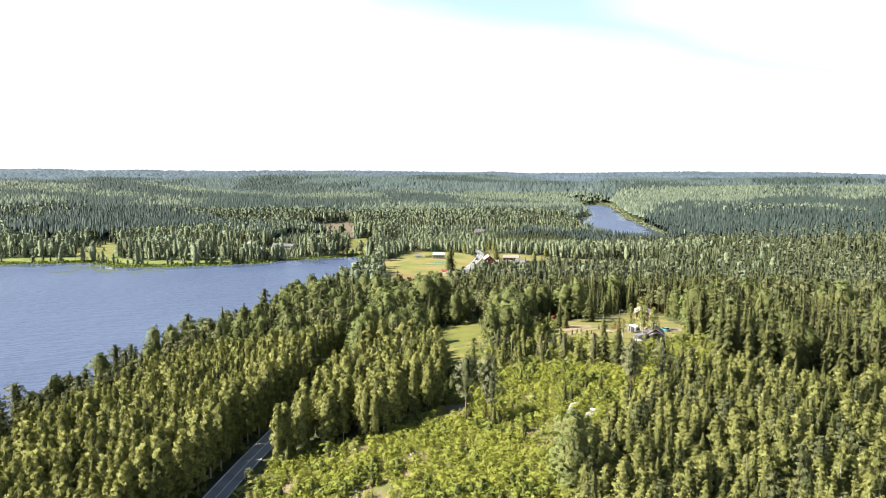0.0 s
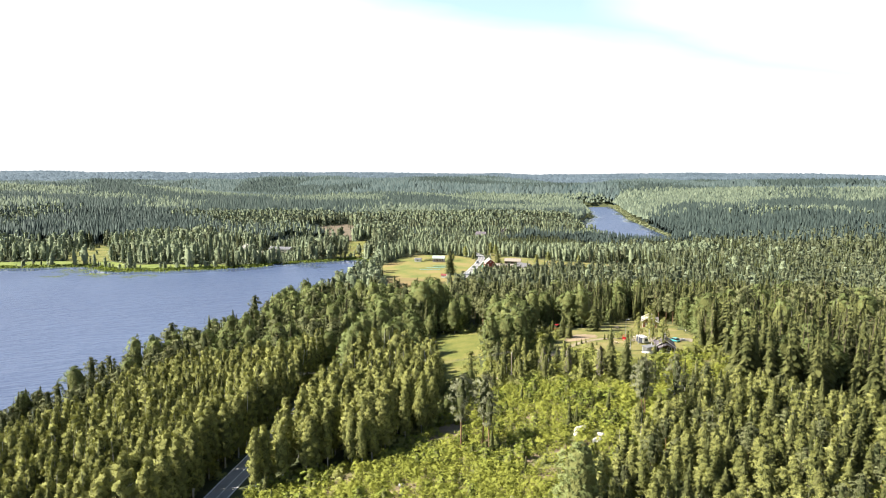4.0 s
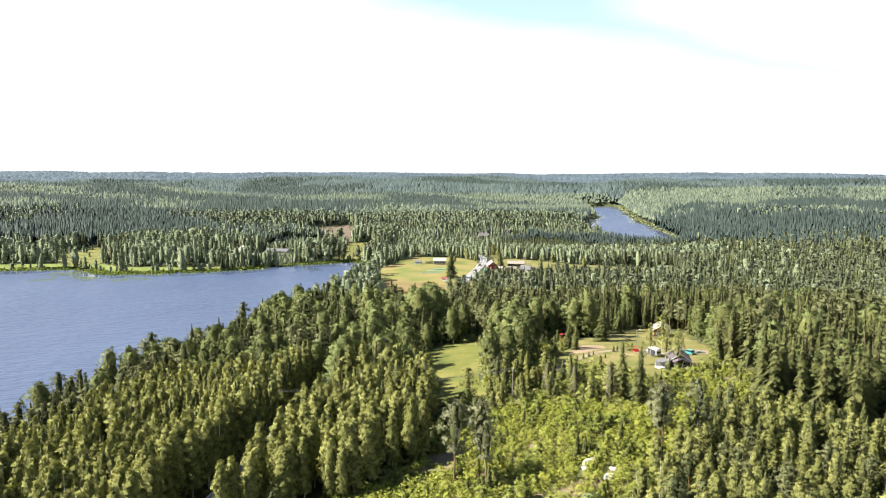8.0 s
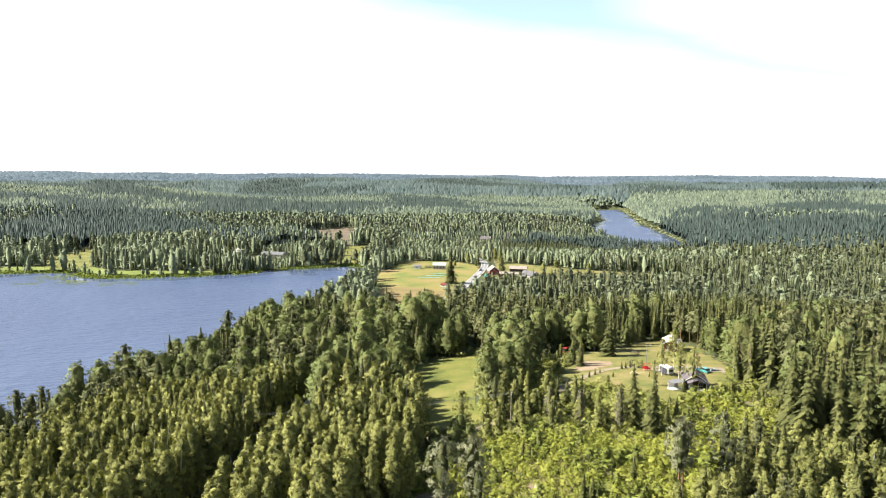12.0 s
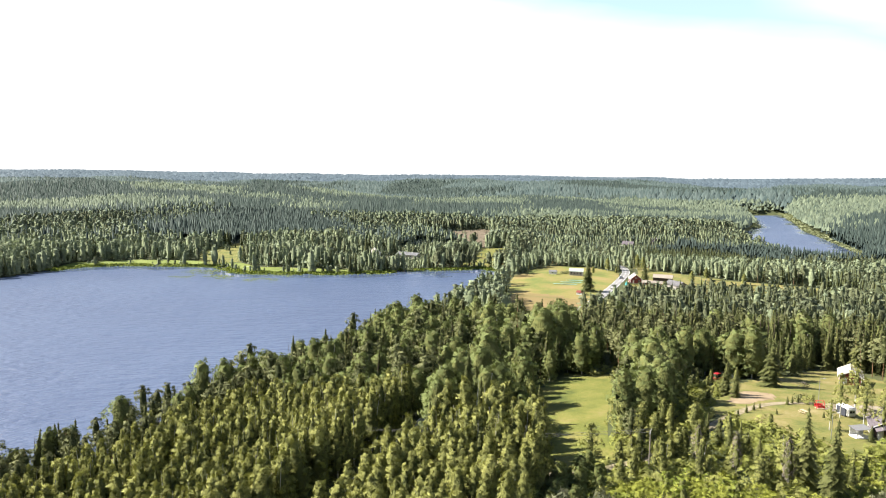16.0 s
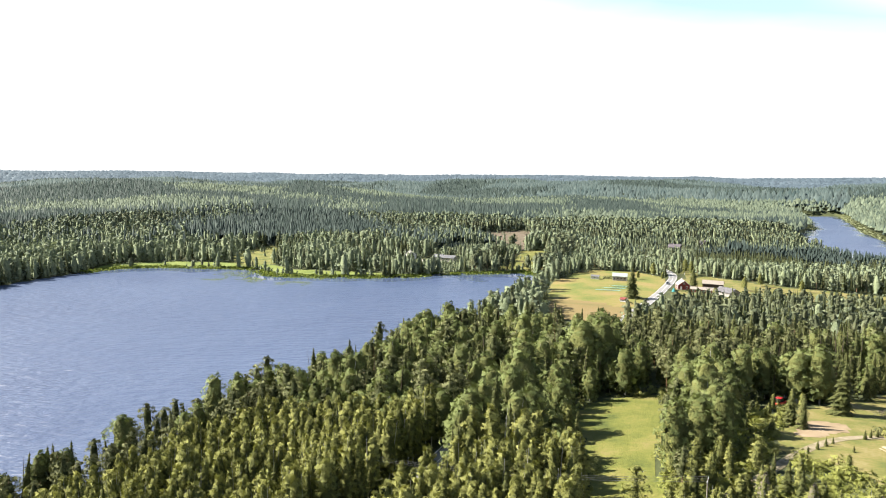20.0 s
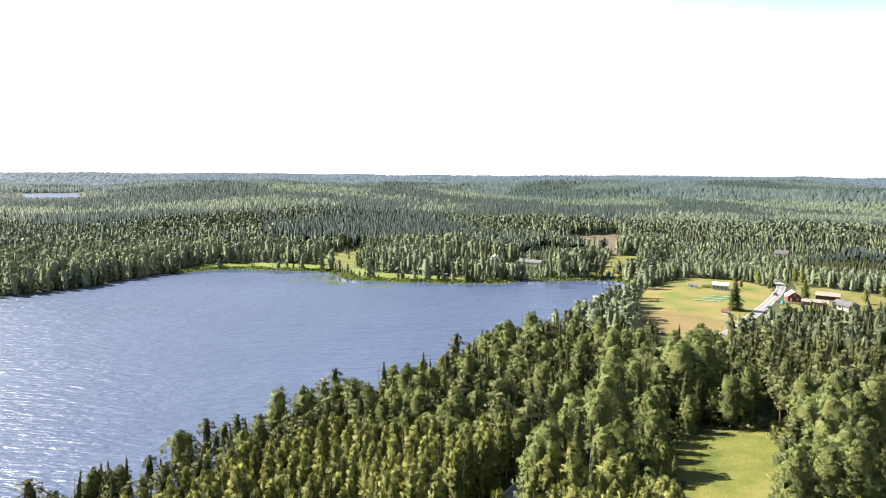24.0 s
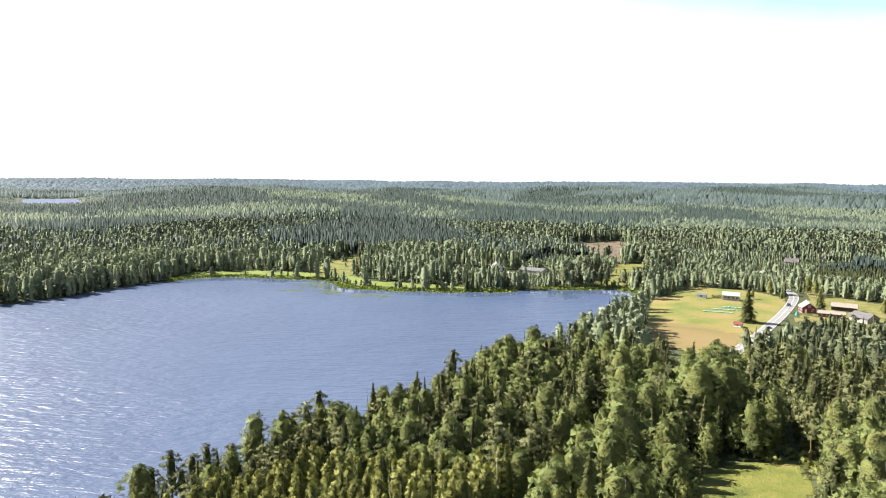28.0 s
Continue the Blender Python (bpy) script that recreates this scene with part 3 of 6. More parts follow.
water("water_far", FARWATER, "pale strip of water far off behind the woods")

sheet("clearing_floor", SHRUBS, 2.0, 0.05, M_CLEARING, "yellow-green overgrown felling with bare earth patches", "ground")
sheet("meadow", MEADOW, 1.5, 0.06, M_MEADOW, "sunlit yellow-green mown meadow between groves", "meadow")
sheet("yard_lawn", YARD, 1.5, 0.06, M_LAWN, "dry mown yard lawn round the cottage", "lawn")
sheet("sand_patch", [(36, 248), (40, 246), (47, 253), (49, 259), (44, 262), (39, 259)], 1.0, 0.1, M_SAND, "bare sandy turning place on the lawn", "ground")
sheet("gravel_yard", [(58, 244), (66, 243), (78, 244), (80, 250), (70, 254), (60, 252)], 1.0, 0.1, M_GRAVEL, "pale gravel parking place behind the cottage", "ground")
sheet("field", FIELD, 3.0, 0.12, M_FIELD, "yellow-green ripening field beside the lake road", "field")
sheet("field_stubble", [(-50, 450), (-42, 424), (-18, 408), (-8, 430), (-4, 452), (-20, 468), (-48, 474)], 3.0, 0.2, M_STUBBLE, "orange-brown dry end of the field", "field")
sheet("farmyard", FARMYARD, 3.0, 0.12, M_LAWN, "pale green farmyard grass beside the road", "lawn")
sheet("felled_patch", FELLED, 5.0, 0.15, M_CUT, "brown felled patch among the far woods", "ground")
sheet("felled_hill", FELLED_HILL, 5.0, 0.15, M_CUT, "pale brown felled strip on the wooded hill", "ground")
sheet("green_belt", GREENBELT, 4.0, 0.15, M_MEADOW, "light green scrub behind the head of the lake", "ground")
sheet("shore_marsh", MARSH, 2.5, 0.1, M_MARSH, "bright green sedge marsh along the far shore", "marsh")
sheet("wetland", WETLAND, 4.0, 0.15, M_MEADOW, "pale green marsh behind the reed bay", "ground")
road_1 = ribbon("road", ROAD, 2.8, 0.18, M_ASPHALT, "sun-bleached grey two-lane asphalt road", "road")
ribbon("edge_line", ROAD, 0.07, 0.20, M_LINE, "", "", "", road_1, -2.5)
ribbon("edge_line", ROAD, 0.07, 0.20, M_LINE, "", "", "", road_1, 2.5)
ribbon("centre_line", ROAD, 0.07, 0.25, M_LINE, "", "", "", road_1, 0.0)
ribbon("driveway", DRIVE, 1.1, 0.12, M_TRACK, "grassy gravel driveway curving to the cottage yard", "driveway")


# ------------------------------------------------------------- the trees
def tri_fan(centres, normals, size, r, slim=1.0):
    """A loose triangle at each centre, lying across its normal: a spray of leaves."""
    n = len(centres)
    normals = normals / np.maximum(np.linalg.norm(normals, axis=1, keepdims=True), 1e-6)
    a = np.cross(normals, r.normal(size=(n, 3)))
    a /= np.maximum(np.linalg.norm(a, axis=1, keepdims=True), 1e-6)
    b = np.cross(normals, a)
    s = size * (0.6 + 0.8 * r.random((n, 1)))
    v = np.stack([centres + a * s, centres + (-0.5 * a + 0.87 * slim * b) * s, centres + (-0.5 * a - 0.87 * slim * b) * s], 1)
    return v.reshape(-1, 3), np.arange(3 * n).reshape(-1, 3)


def stack(parts):
    n, out = 0, []
    for p in parts:
        out.append((p[0], p[1] + n, *p[2:]))
        n += len(p[0])
    return tuple(np.concatenate(q) for q in zip(*out))


def unit(v):
    return v / np.maximum(np.linalg.norm(v, axis=-1, keepdims=True), 1e-6)


def shaded(v, f, n):
    """Turns every face to the side of its soft normals, so that a crown shades as one rounded mass of leaves."""
    face = np.cross(v[f[:, 1]] - v[f[:, 0]], v[f[:, 2]] - v[f[:, 0]])
    back = (face * n[f].sum(1)).sum(1) < 0
    f = f.copy()
    f[back] = f[back][:, [0, 2, 1]]
    return v, f, unit(n), np.zeros(len(f), int)


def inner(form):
    """The twiggy inside of a crown; its darker colour paints the shade between the leaves."""
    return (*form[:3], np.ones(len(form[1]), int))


def stem(points, radii, sides=5):
    """A tapered round stem along points, closed at its tip."""
    vs, fs = [], []
    for k, (p, rad) in enumerate(zip(points, radii)):
        a = np.arange(sides) * 2 * np.pi / sides
        vs.append(np.stack([p[0] + rad * np.cos(a), p[1] + rad * np.sin(a), np.full(sides, p[2])], -1))
        if k:
            i = np.arange(sides)
            j = (i + 1) % sides
            lo, hi = (k - 1) * sides, k * sides
            fs += [np.stack([lo + i, lo + j, hi + j], -1), np.stack([lo + i, hi + j, hi + i], -1)]
    return np.concatenate(vs), np.concatenate(fs)


def birch_form(u):
    """A long egg, widest below its middle, pointed at the top."""
    return np.minimum(1, 0.50 + 1.7 * u) * np.maximum(1 - u, 0) ** 0.58 * 1.12 + 0.02


def broad_form(u):
    """A rounded crown, full to the top."""
    return np.sin(np.pi * np.clip(0.13 + 0.80 * u, 0, 1)) ** 0.7


def pine_form(u):
    """A loose crown, widest above its middle."""
    return 0.30 + 0.70 * np.sin(np.pi * np.clip(u, 0, 1) ** 1.15) - 0.12 * u


def hull(r, rings, sides, width, bottom, span, form, fill, ragged=0.3):
    """The closed twiggy inside of a crown: rings of uneven width up to a tip."""
    vs = []
    for k in range(rings):
        u = np.clip(0.02 + 0.88 * k / (rings - 1) + 0.06 * (r.random(sides) - 0.5), 0, 1)
        ang = (np.arange(sides) + 0.5 * (k % 2) + 0.4 * r.random(sides)) * 2 * np.pi / sides
        rad = width * form(u) * fill * (1 - ragged / 2 + ragged * r.random(sides))
        vs.append(np.stack([rad * np.cos(ang), rad * np.sin(ang), bottom + span * u], -1))
    fs, i = [], np.arange(sides)
    j = (i + 1) % sides
    for k in range(1, rings):
        lo, hi = (k - 1) * sides, k * sides
        fs += [np.stack([lo + i, lo + j, hi + j], -1), np.stack([lo + i, hi + j, hi + i], -1)]
    n = rings * sides
    fs.append(np.stack([n - sides + i, n - sides + j, np.full(sides, n)], -1))
    v = np.concatenate(vs + [np.array([[0.0, 0.0, bottom + span * 0.97]])])
    return v, np.concatenate(fs)


def leafy_crown(seed, clumps, per, width, bottom, form, leaf, flat=0.8, core=0.74, rings=5, sides=6, slim=0.8):
    """A crown of leafy clumps set round the stem, each a loose shell of sprays, over a twiggy inside coloured dark as
    shade; height 1.
    """
    r = np.random.default_rng(seed)
    span = 0.965 - bottom
    u = ((np.arange(clumps) + 0.85 * r.random(clumps)) / clumps) ** 1.1
    ang = np.arange(clumps) * 2.4 + 1.1 * r.random(clumps)
    wide = form(u)
    rad = width * wide * (0.58 + 0.38 * r.random(clumps)) * np.where(u > 0.9, 0.35, 1.0)
    away = np.stack([np.cos(ang), np.sin(ang), 0 * ang], -1)
    c = away * rad[:, None] + np.stack([0 * u, 0 * u, bottom + span * u], -1)
    rc = width * (0.27 + 0.24 * r.random(clumps)) * (0.45 + 0.55 * wide)
    pick = np.repeat(np.arange(clumps), per)
    n = len(pick)
    d = unit(r.normal(size=(n, 3)) + 0.65 * away[pick] + np.array([0, 0, 0.35]))
    pos = c[pick] + d * (rc[pick] * (0.78 + 0.4 * r.random(n)))[:, None] * np.array([1, 1, flat])
    pos[:, 2] = np.minimum(pos[:, 2], 1.0)
    lv, lf = tri_fan(pos, d + 0.4 * r.normal(size=(n, 3)), leaf, r, slim)
    soft = 0.42 * d + 0.85 * away[pick] + np.array([0, 0, 0.34]) + 0.16 * r.normal(size=(n, 3))
    leaves = shaded(lv, lf, np.repeat(soft, 3, axis=0))
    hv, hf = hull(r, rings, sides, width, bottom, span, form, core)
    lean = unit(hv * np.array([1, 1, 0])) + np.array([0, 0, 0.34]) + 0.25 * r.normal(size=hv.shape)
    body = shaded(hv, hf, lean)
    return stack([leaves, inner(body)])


def spruce_crown(seed, tiers, arms, height=1.0, width=0.15, bottom=0.06, core=0.5):
    """Whorls of drooping boughs, each a bent blade with ragged sides, to a thin tip, round an inside coloured dark as
    shade; height 1.
    """
    r = np.random.default_rng(seed)
    vs, fs, ns, n = [], [], [], 0
    for k in range(tiers):
        u = (k + 0.5 * r.random()) / tiers
        z = bottom + (0.985 - bottom) * u ** 0.93
        reach = width * (1 - u) ** 0.82 * (0.8 + 0.4 * r.random()) + 0.010
        for j in range(arms):
            a = 2 * np.pi * (j + 0.8 * r.random()) / arms + k * 0.7
            L = reach * (0.55 + 0.6 * r.random())
            droop = L * (0.35 + 0.5 * r.random())
            w = L * (0.16 + 0.14 * r.random()) + 0.004
            ca, sa = np.cos(a), np.sin(a)
            pts = np.array([[0.15 * L, 0, 0.014], [0.62 * L, w, -0.42 * droop - 0.006], [0.62 * L, -w, -0.42 * droop - 0.006], [L, 0, -droop]])
            pts = np.stack([pts[:, 0] * ca - pts[:, 1] * sa, pts[:, 0] * sa + pts[:, 1] * ca, pts[:, 2] + z + 0.02 * (r.random() - 0.5)], -1)
            vs.append(pts)
            side = 0.5 * r.normal()
            ns.append(np.tile(np.array([[ca - side * sa, sa + side * ca, 0.25 + 0.5 * r.random()]]), (4, 1)))
            fs.append(np.array([[0, 3, 1], [0, 2, 3]]) + n)
            n += 4
    boughs = shaded(np.concatenate(vs), np.concatenate(fs), np.concatenate(ns))
    hv, hf = hull(r, 3, 5, width, bottom, 0.97 - bottom, lambda q: np.maximum(1 - q, 0) ** 0.9 + 0.02, core)
    body = inner(shaded(hv, hf, unit(hv * np.array([1, 1, 0])) + np.array([0, 0, 0.3])))
    tv, tf = stem([(0, 0, 0.88), (0, 0, 1.0)], [0.014, 0.001], 4)
    tip = shaded(tv, tf, unit(tv * np.array([1, 1, 0])) + np.array([0, 0, 0.4]))
    return stack([boughs, body, tip])


def bush_crown(seed, sprays):
    """A low many-stemmed bush of upright leafy shoots; height 1, width about 1."""
    r = np.random.default_rng(seed)
    shoots = 6
    ang = np.arange(shoots) * 2.4
    base = np.stack([0.3 * np.cos(ang), 0.3 * np.sin(ang)], -1) * (0.35 + 0.75 * r.random((shoots, 1)))
    tall = 0.55 + 0.45 * r.random(shoots)
    pick = r.integers(0, shoots, sprays)
    u = r.random(sprays)
    a = 2 * np.pi * r.random(sprays)
    rad = 0.26 * np.sqrt(1 - u) * (0.7 + 0.5 * r.random(sprays)) + 0.02
    side = np.stack([np.cos(a), np.sin(a)], -1)
    centre = np.concatenate([base[pick] * (0.7 + 0.4 * u[:, None]) + side * rad[:, None], (0.08 + (tall[pick] - 0.08) * u)[:, None]], 1)
    out = np.concatenate([side + 1.2 * base[pick], (0.25 + 0.7 * u)[:, None]], 1)
    v, f = tri_fan(centre, out + 0.5 * r.normal(size=(sprays, 3)), 0.165 * (60 / sprays) ** 0.5, r, 0.7)
    return shaded(v, f, np.repeat(out + np.array([0, 0, 0.4]) + 0.12 * r.normal(size=(sprays, 3)), 3, axis=0))


def lump(seed, rings, sides, profile, ragged=0.25, top=1.0, lift=0.3):
    """A closed, ragged low form for trees far off; profile: (height, radius) pairs; height 1."""
    r = np.random.default_rng(seed)
    vs, fs = [], []
    for k, (h, rad) in enumerate(profile):
        a = (np.arange(sides) + 0.5 * (k % 2) + 0.4 * r.random(sides)) * 2 * np.pi / sides
        q = rad * (1 + ragged * (2 * r.random(sides) - 1))
        vs.append(np.stack([q * np.cos(a), q * np.sin(a), h + 0.05 * (r.random(sides) - 0.5)], -1))
        if k:
            i = np.arange(sides)
            j = (i + 1) % sides
            lo, hi = (k - 1) * sides, k * sides
            fs += [np.stack([lo + i, lo + j, hi + j], -1), np.stack([lo + i, hi + j, hi + i], -1)]
    n = len(profile) * sides
    vs.append(np.array([[0, 0, top]]))
    i = np.arange(sides)
    fs.append(np.stack([n - sides + i, n - sides + (i + 1) % sides, np.full(sides, n)], -1))
    v = np.concatenate(vs)
    away = np.concatenate([v[:, :2], np.zeros((len(v), 1))], 1)
    return shaded(v, np.concatenate(fs), unit(away) + np.array([0, 0, lift]) + np.array([0, 0, 1.0]) * (v[:, 2:] > top - 1e-6) + 0.2 * r.normal(size=v.shape))


def plant(name, protos, x, y, h, mat, label, category, wide=1.0, r=None, sink=0.0):
    """One mesh of a whole stand: each tree is a turned and scaled copy of one of the forms."""
    if len(x) == 0:
        return None
    r = r or np.random.default_rng(len(x))
    z = ground_z(x, y) - sink
    kind = r.integers(0, len(protos), len(x))
    vs, fs, ns, ids, tints, n = [], [], [], [], [], 0
    for k, (pv, pf, *pn) in enumerate(protos):
        s = np.nonzero(kind == k)[0]
        if len(s) == 0:
            continue
        a = r.random(len(s)) * 2 * np.pi
        c, d = np.cos(a)[:, None], np.sin(a)[:, None]
        hh = h[s][:, None]
        w = hh * wide * (0.76 + 0.5 * r.random((len(s), 1))) * (1 + 0.5 * np.clip((10 - hh) / 5, 0, 1) * (len(pv) > 60))
        lean = 0.05 * r.normal(size=(len(s), 2))
        px, py, pz = pv[:, 0][None], pv[:, 1][None], pv[:, 2][None]
        vx = x[s][:, None] + (px * c - py * d) * w + lean[:, :1] * pz * hh
        vy = y[s][:, None] + (px * d + py * c) * w + lean[:, 1:] * pz * hh
        vz = z[s][:, None] + pz * hh
        vs.append(np.stack([vx, vy, vz], -1).reshape(-1, 3))
        fs.append((pf[None] + (np.arange(len(s)) * len(pv))[:, None, None]).reshape(-1, 3) + n)
        n += len(s) * len(pv)
        tints.append(np.repeat(1 + r.random(len(s)), len(pv)))
        if pn:
            nx, ny, nz = (pn[0][:, j][None] for j in range(3))
            ids.append(np.tile(pn[1], len(s)))
            ns.append(np.stack([nx * c - ny * d, nx * d + ny * c, nz + 0 * c], -1).reshape(-1, 3))
    me = mesh_from(name, np.concatenate(vs), np.concatenate(fs), [mat, INSIDES.get(mat, M_LEAFSHADE)] if ns else mat, True, np.concatenate(ids) if ns else None, np.concatenate(ns) if ns else None)
    me.attributes.new("tint", "FLOAT", "POINT").data.foreach_set("value", np.concatenate(tints).astype(np.float32))
    return tagged(new(name, me), label, category, "", "stuff")


def scatter(cell, x0, x1, y0, y1, seed):
    r = np.random.default_rng(seed)
    gx, gy = np.meshgrid(np.arange(x0, x1, cell), np.arange(y0, y1, cell))
    gx, gy = gx.ravel(), gy.ravel()
    return gx + (r.random(gx.size) - 0.5) * cell * 0.95, gy + (r.random(gx.size) - 0.5) * cell * 0.95, r


def in_view(x, y, margin=4.0):
    """The part of the country that the flight looks over."""
    az0 = np.degrees(np.arctan2(x + 4, y + 25))
    az1 = np.degrees(np.arctan2(x + 5, y - 90))
    near = (np.hypot(x, y - 60) < 330)
    return (az0 < 33.5 + margin) & ((az1 > -58 - margin)) & (y > 70 - 0 * x) | (near & (y > 85) & (np.abs(az0) < 42))


def open_ground(x, y):
    """Where no tree may stand."""
    o = (wet(x, y) > -2.0) | (line_off(x, y, ROAD) < np.where((y > 100) & (y < 250) & (x > np.interp(y, [p[1] for p in ROAD], [p[0] for p in ROAD])), 7.3, 5.0)) | (line_off(x, y, DRIVE) < 1.9)
    for poly, edge in ((FIELD, 1.0), (MEADOW, 1.8), (YARD, 0.5), (FARMYARD, 2.0)):
        o |= inside_by(x, y, poly) > -edge
    for poly in (FELLED, FELLED_HILL, WETLAND, GREENBELT):
        o |= (inside_by(x, y, poly) > 0) & (vnoise(x, y, 5, 2, 4) < 0.74)
    o |= inside_by(x, y, MARSH) > -1
    # the woods stop short of the field, the road and the farm
    o |= (x > -44) & (x < 240) & (y > 5 + np.interp(x, [-60, -37, -16, -2, 16, 36, 61, 112, 187, 260], [450, 378, 366, 398, 432, 458, 478, 508, 580, 640])) & (y < np.interp(x, [-44, 60, 150, 240], [560, 520, 530, 640]))
    # glades round the houses across the water
    o |= (np.hypot((x + 170) / 30, (y - 612) / 16) < 1) | (np.hypot((x + 448) / 8, (y - 552) / 10) < 1) | (np.hypot((x - 38) / 22, (y - 765) / 16) < 1)
    return o


def species(x, y, r):
    """For each place: 0 birch, 1 spruce, 2 pine, and a height in metres (0: none)."""
    n = len(x)
    far = np.hypot(x, y) > 640
    u, pick = r.random(n), np.where(far, 0.47 + 1.25 * (vnoise(x, y, 170, 2, 15) - 0.5), vnoise(x, y, 70, 3, 5))
    kind = np.where(pick + 0.22 * (u - 0.5) > 0.52, 1, np.where(u + 1.2 * (vnoise(x, y, 120, 2, 77) - 0.5) < 0.55, 0, 2))
    h = 12.5 + 3.5 * r.random(n) + 3 * (vnoise(x, y, 45, 2, 21) - 0.5)
    d_road = line_off(x, y, ROAD)
    left = (x < np.interp(y, [p[1] for p in ROAD], [p[0] for p in ROAD]))
    shore = -inside_by(x, y, LAKE)
    # birches between the road and the shore, pines and spruces by the water
    a = left & (y < 245)
    kind = np.where(a, np.where(shore < 20, np.where(u < 0.55, 2, np.where(u < 0.75, 1, 0)), np.where(u < 0.955, 0, 1)), kind)
    h = np.where(a, np.where(shore < 20, 11.5 + 3.5 * r.random(n), 11.6 + 2.0 * r.random(n) + 2.5 * (vnoise(x, y, 16, 2, 52) - 0.5)), h)
    h = np.where(a & (d_road < 13), h + 2.6, h)
    b = left & (y >= 245) & (y < 480) & (x > -130)
    kind = np.where(b, np.where(u < 0.42, 0, np.where(u < 0.74, 2, 1)), kind)
    h = np.where(b, 12 + 4.5 * r.random(n), h)
    # the tall birch grove on the near side of the road
    g = (~left) & (x < -5) & (y > 118) & (y < 213)
    kind, h = np.where(g, np.where(u < 0.95, 0, 1), kind), np.where(g, 12.6 + 1.6 * r.random(n) + 2.5 * (vnoise(x, y, 12, 2, 53) - 0.5), h)
    g2 = (~left) & (x < -6) & (y >= 212) & (y < 340)
    kind, h = np.where(g2, np.where(u < 0.55, 0, np.where(u < 0.85, 1, 2)), kind), np.where(g2, 15 + 5 * r.random(n), h)
    h = np.where(g2 & (inside_by(x, y, MEADOW) > -11), np.where(y < 246, 7.5 + 3.0 * r.random(n), 11 + 3.5 * r.random(n)), h)
    # thin young birches and a few spruces before the cottage yard
    t = (x > 6) & (x < 56) & (y > 178) & (y < 262) & (x < 12 + (y - 190) * 0.62 + 26)
    kind, h = np.where(t, np.where(u < 0.86, 0, 1), kind), np.where(t, np.where((inside_by(x, y, YARD) > -13) & (x > 22), 2.2 + 1.6 * r.random(n), 4.8 + 3.4 * r.random(n)), h)
    strip = (x > 7) & (x < 23) & (y > 205) & (y < 275)
    kind, h = np.where(strip, np.where(u < 0.8, 0, 2), kind), np.where(strip, np.where(y < 218, 6.5 + 3 * r.random(n), 11.0 + 4 * r.random(n)), h)
    front = (x > 38) & (x < 75) & (y > 174) & (y < 232) & (inside_by(x, y, YARD) > -22)
    # young mixed growth, then old dark spruces on the slope
    yg = inside_by(x, y, YOUNG) > 0
    kind, h = np.where(yg, np.where(u < 0.66, 0, np.where(u < 0.92, 1, 2)), kind), np.where(yg, 5 + 4.0 * r.random(n), h)
    ds = (~yg) & (x > 56) & (x < 150) & (y > 155) & (y < 330) & (inside_by(x, y, YARD) < -3)
    kind, h = np.where(ds, np.where(u < 0.82 - smooth(90, 150, x) * 0.5, 1, np.where(u < 0.9, 2, 0)), kind), np.where(ds, 14 + 5 * r.random(n), h)
    h = np.where((np.hypot(x - 38.4, y - 279.5) < 6) | ((x > 24) & (x < 42) & (y > 244) & (y < 280)), np.minimum(h, 2.2 + 2.4 * r.random(n)), h)
    kind, h = np.where(front, 0, kind), np.where(front, 2.0 + 1.8 * r.random(n), h)
    right = (~yg) & (x >= 150) & (y < 700)
    kind, h = np.where(right, np.where(u < 0.30 + 0.5 * (pick - 0.5), 2, np.where(u < 0.35, 0, 1)), kind), np.where(right, 12 + 4 * r.random(n), h)
    mid = (x > -6) & (x < 150) & (y > 290) & (y < 500) & ~ds
    kind, h = np.where(mid, np.where(u < 0.44, 2, np.where(u < 0.54, 0, 1)), kind), np.where(mid, 10 + 6.0 * r.random(n) - 3.0 * smooth(430, 490, y), h)
    # young stands behind the farm
    farm = (x > -60) & (x < 230) & (y > 560) & (y < 820)
    kind, h = np.where(farm & (pick < 0.6), np.where(u < 0.72, 0, np.where(u < 0.86, 2, 1)), kind), np.where(farm, 8.5 + 3.0 * r.random(n), h)
    far_left = (x < -120) & (y > 500) & (y < 640)
    kind, h = np.where(far_left, np.where(u < 0.7, 0, np.where(u < 0.85, 1, 2)), kind), np.where(far_left, 4.5 + 12.5 * r.random(n) ** 1.2, h)
    scrub = (inside_by(x, y, FELLED) > 0) | (inside_by(x, y, WETLAND) > 0) | (inside_by(x, y, GREENBELT) > 0)
    h = np.where(scrub, 3 + 4 * r.random(n), h)
    low = ((x > -175) & (x < -78) & (y > 635) & (y < 715)) | ((x > -20) & (x < 75) & (y > 690) & (y < 790)) | ((x > -470) & (x < -420) & (y > 500) & (y < 552))
    h = np.where(low, np.minimum(h * 0.52, 6.5), h)
    h = np.where((x > -222) & (x < -128) & (y < 618) & (y > 552), np.minimum(h * 0.4, 4.6), h)
    inlet = (x > 90) & (x < 262) & (y > 640) & (y < 960)
    h = np.where(inlet, h * 0.72, h)
    back = (x > 36) & (x < 80) & (y > 284) & (y < 318)
    kind, h = np.where(back, np.where(u < 0.75, 1, 0), kind), np.where(back, 9 + 4.5 * r.random(n), h)
    h = np.where(far, h * (0.66 + 0.62 * vnoise(x, y, 130, 2, 91)) * (0.9 + 0.3 * r.random(n)), h)
    az = np.degrees(np.arctan2(x, y - 110))
    h = np.where((np.hypot(x, y) > 1500) & (np.hypot(x, y) < 2700) & (np.abs(az + 54) < 3.5), h * 0.3, h)
    west = (x < -370) & (y < 620)
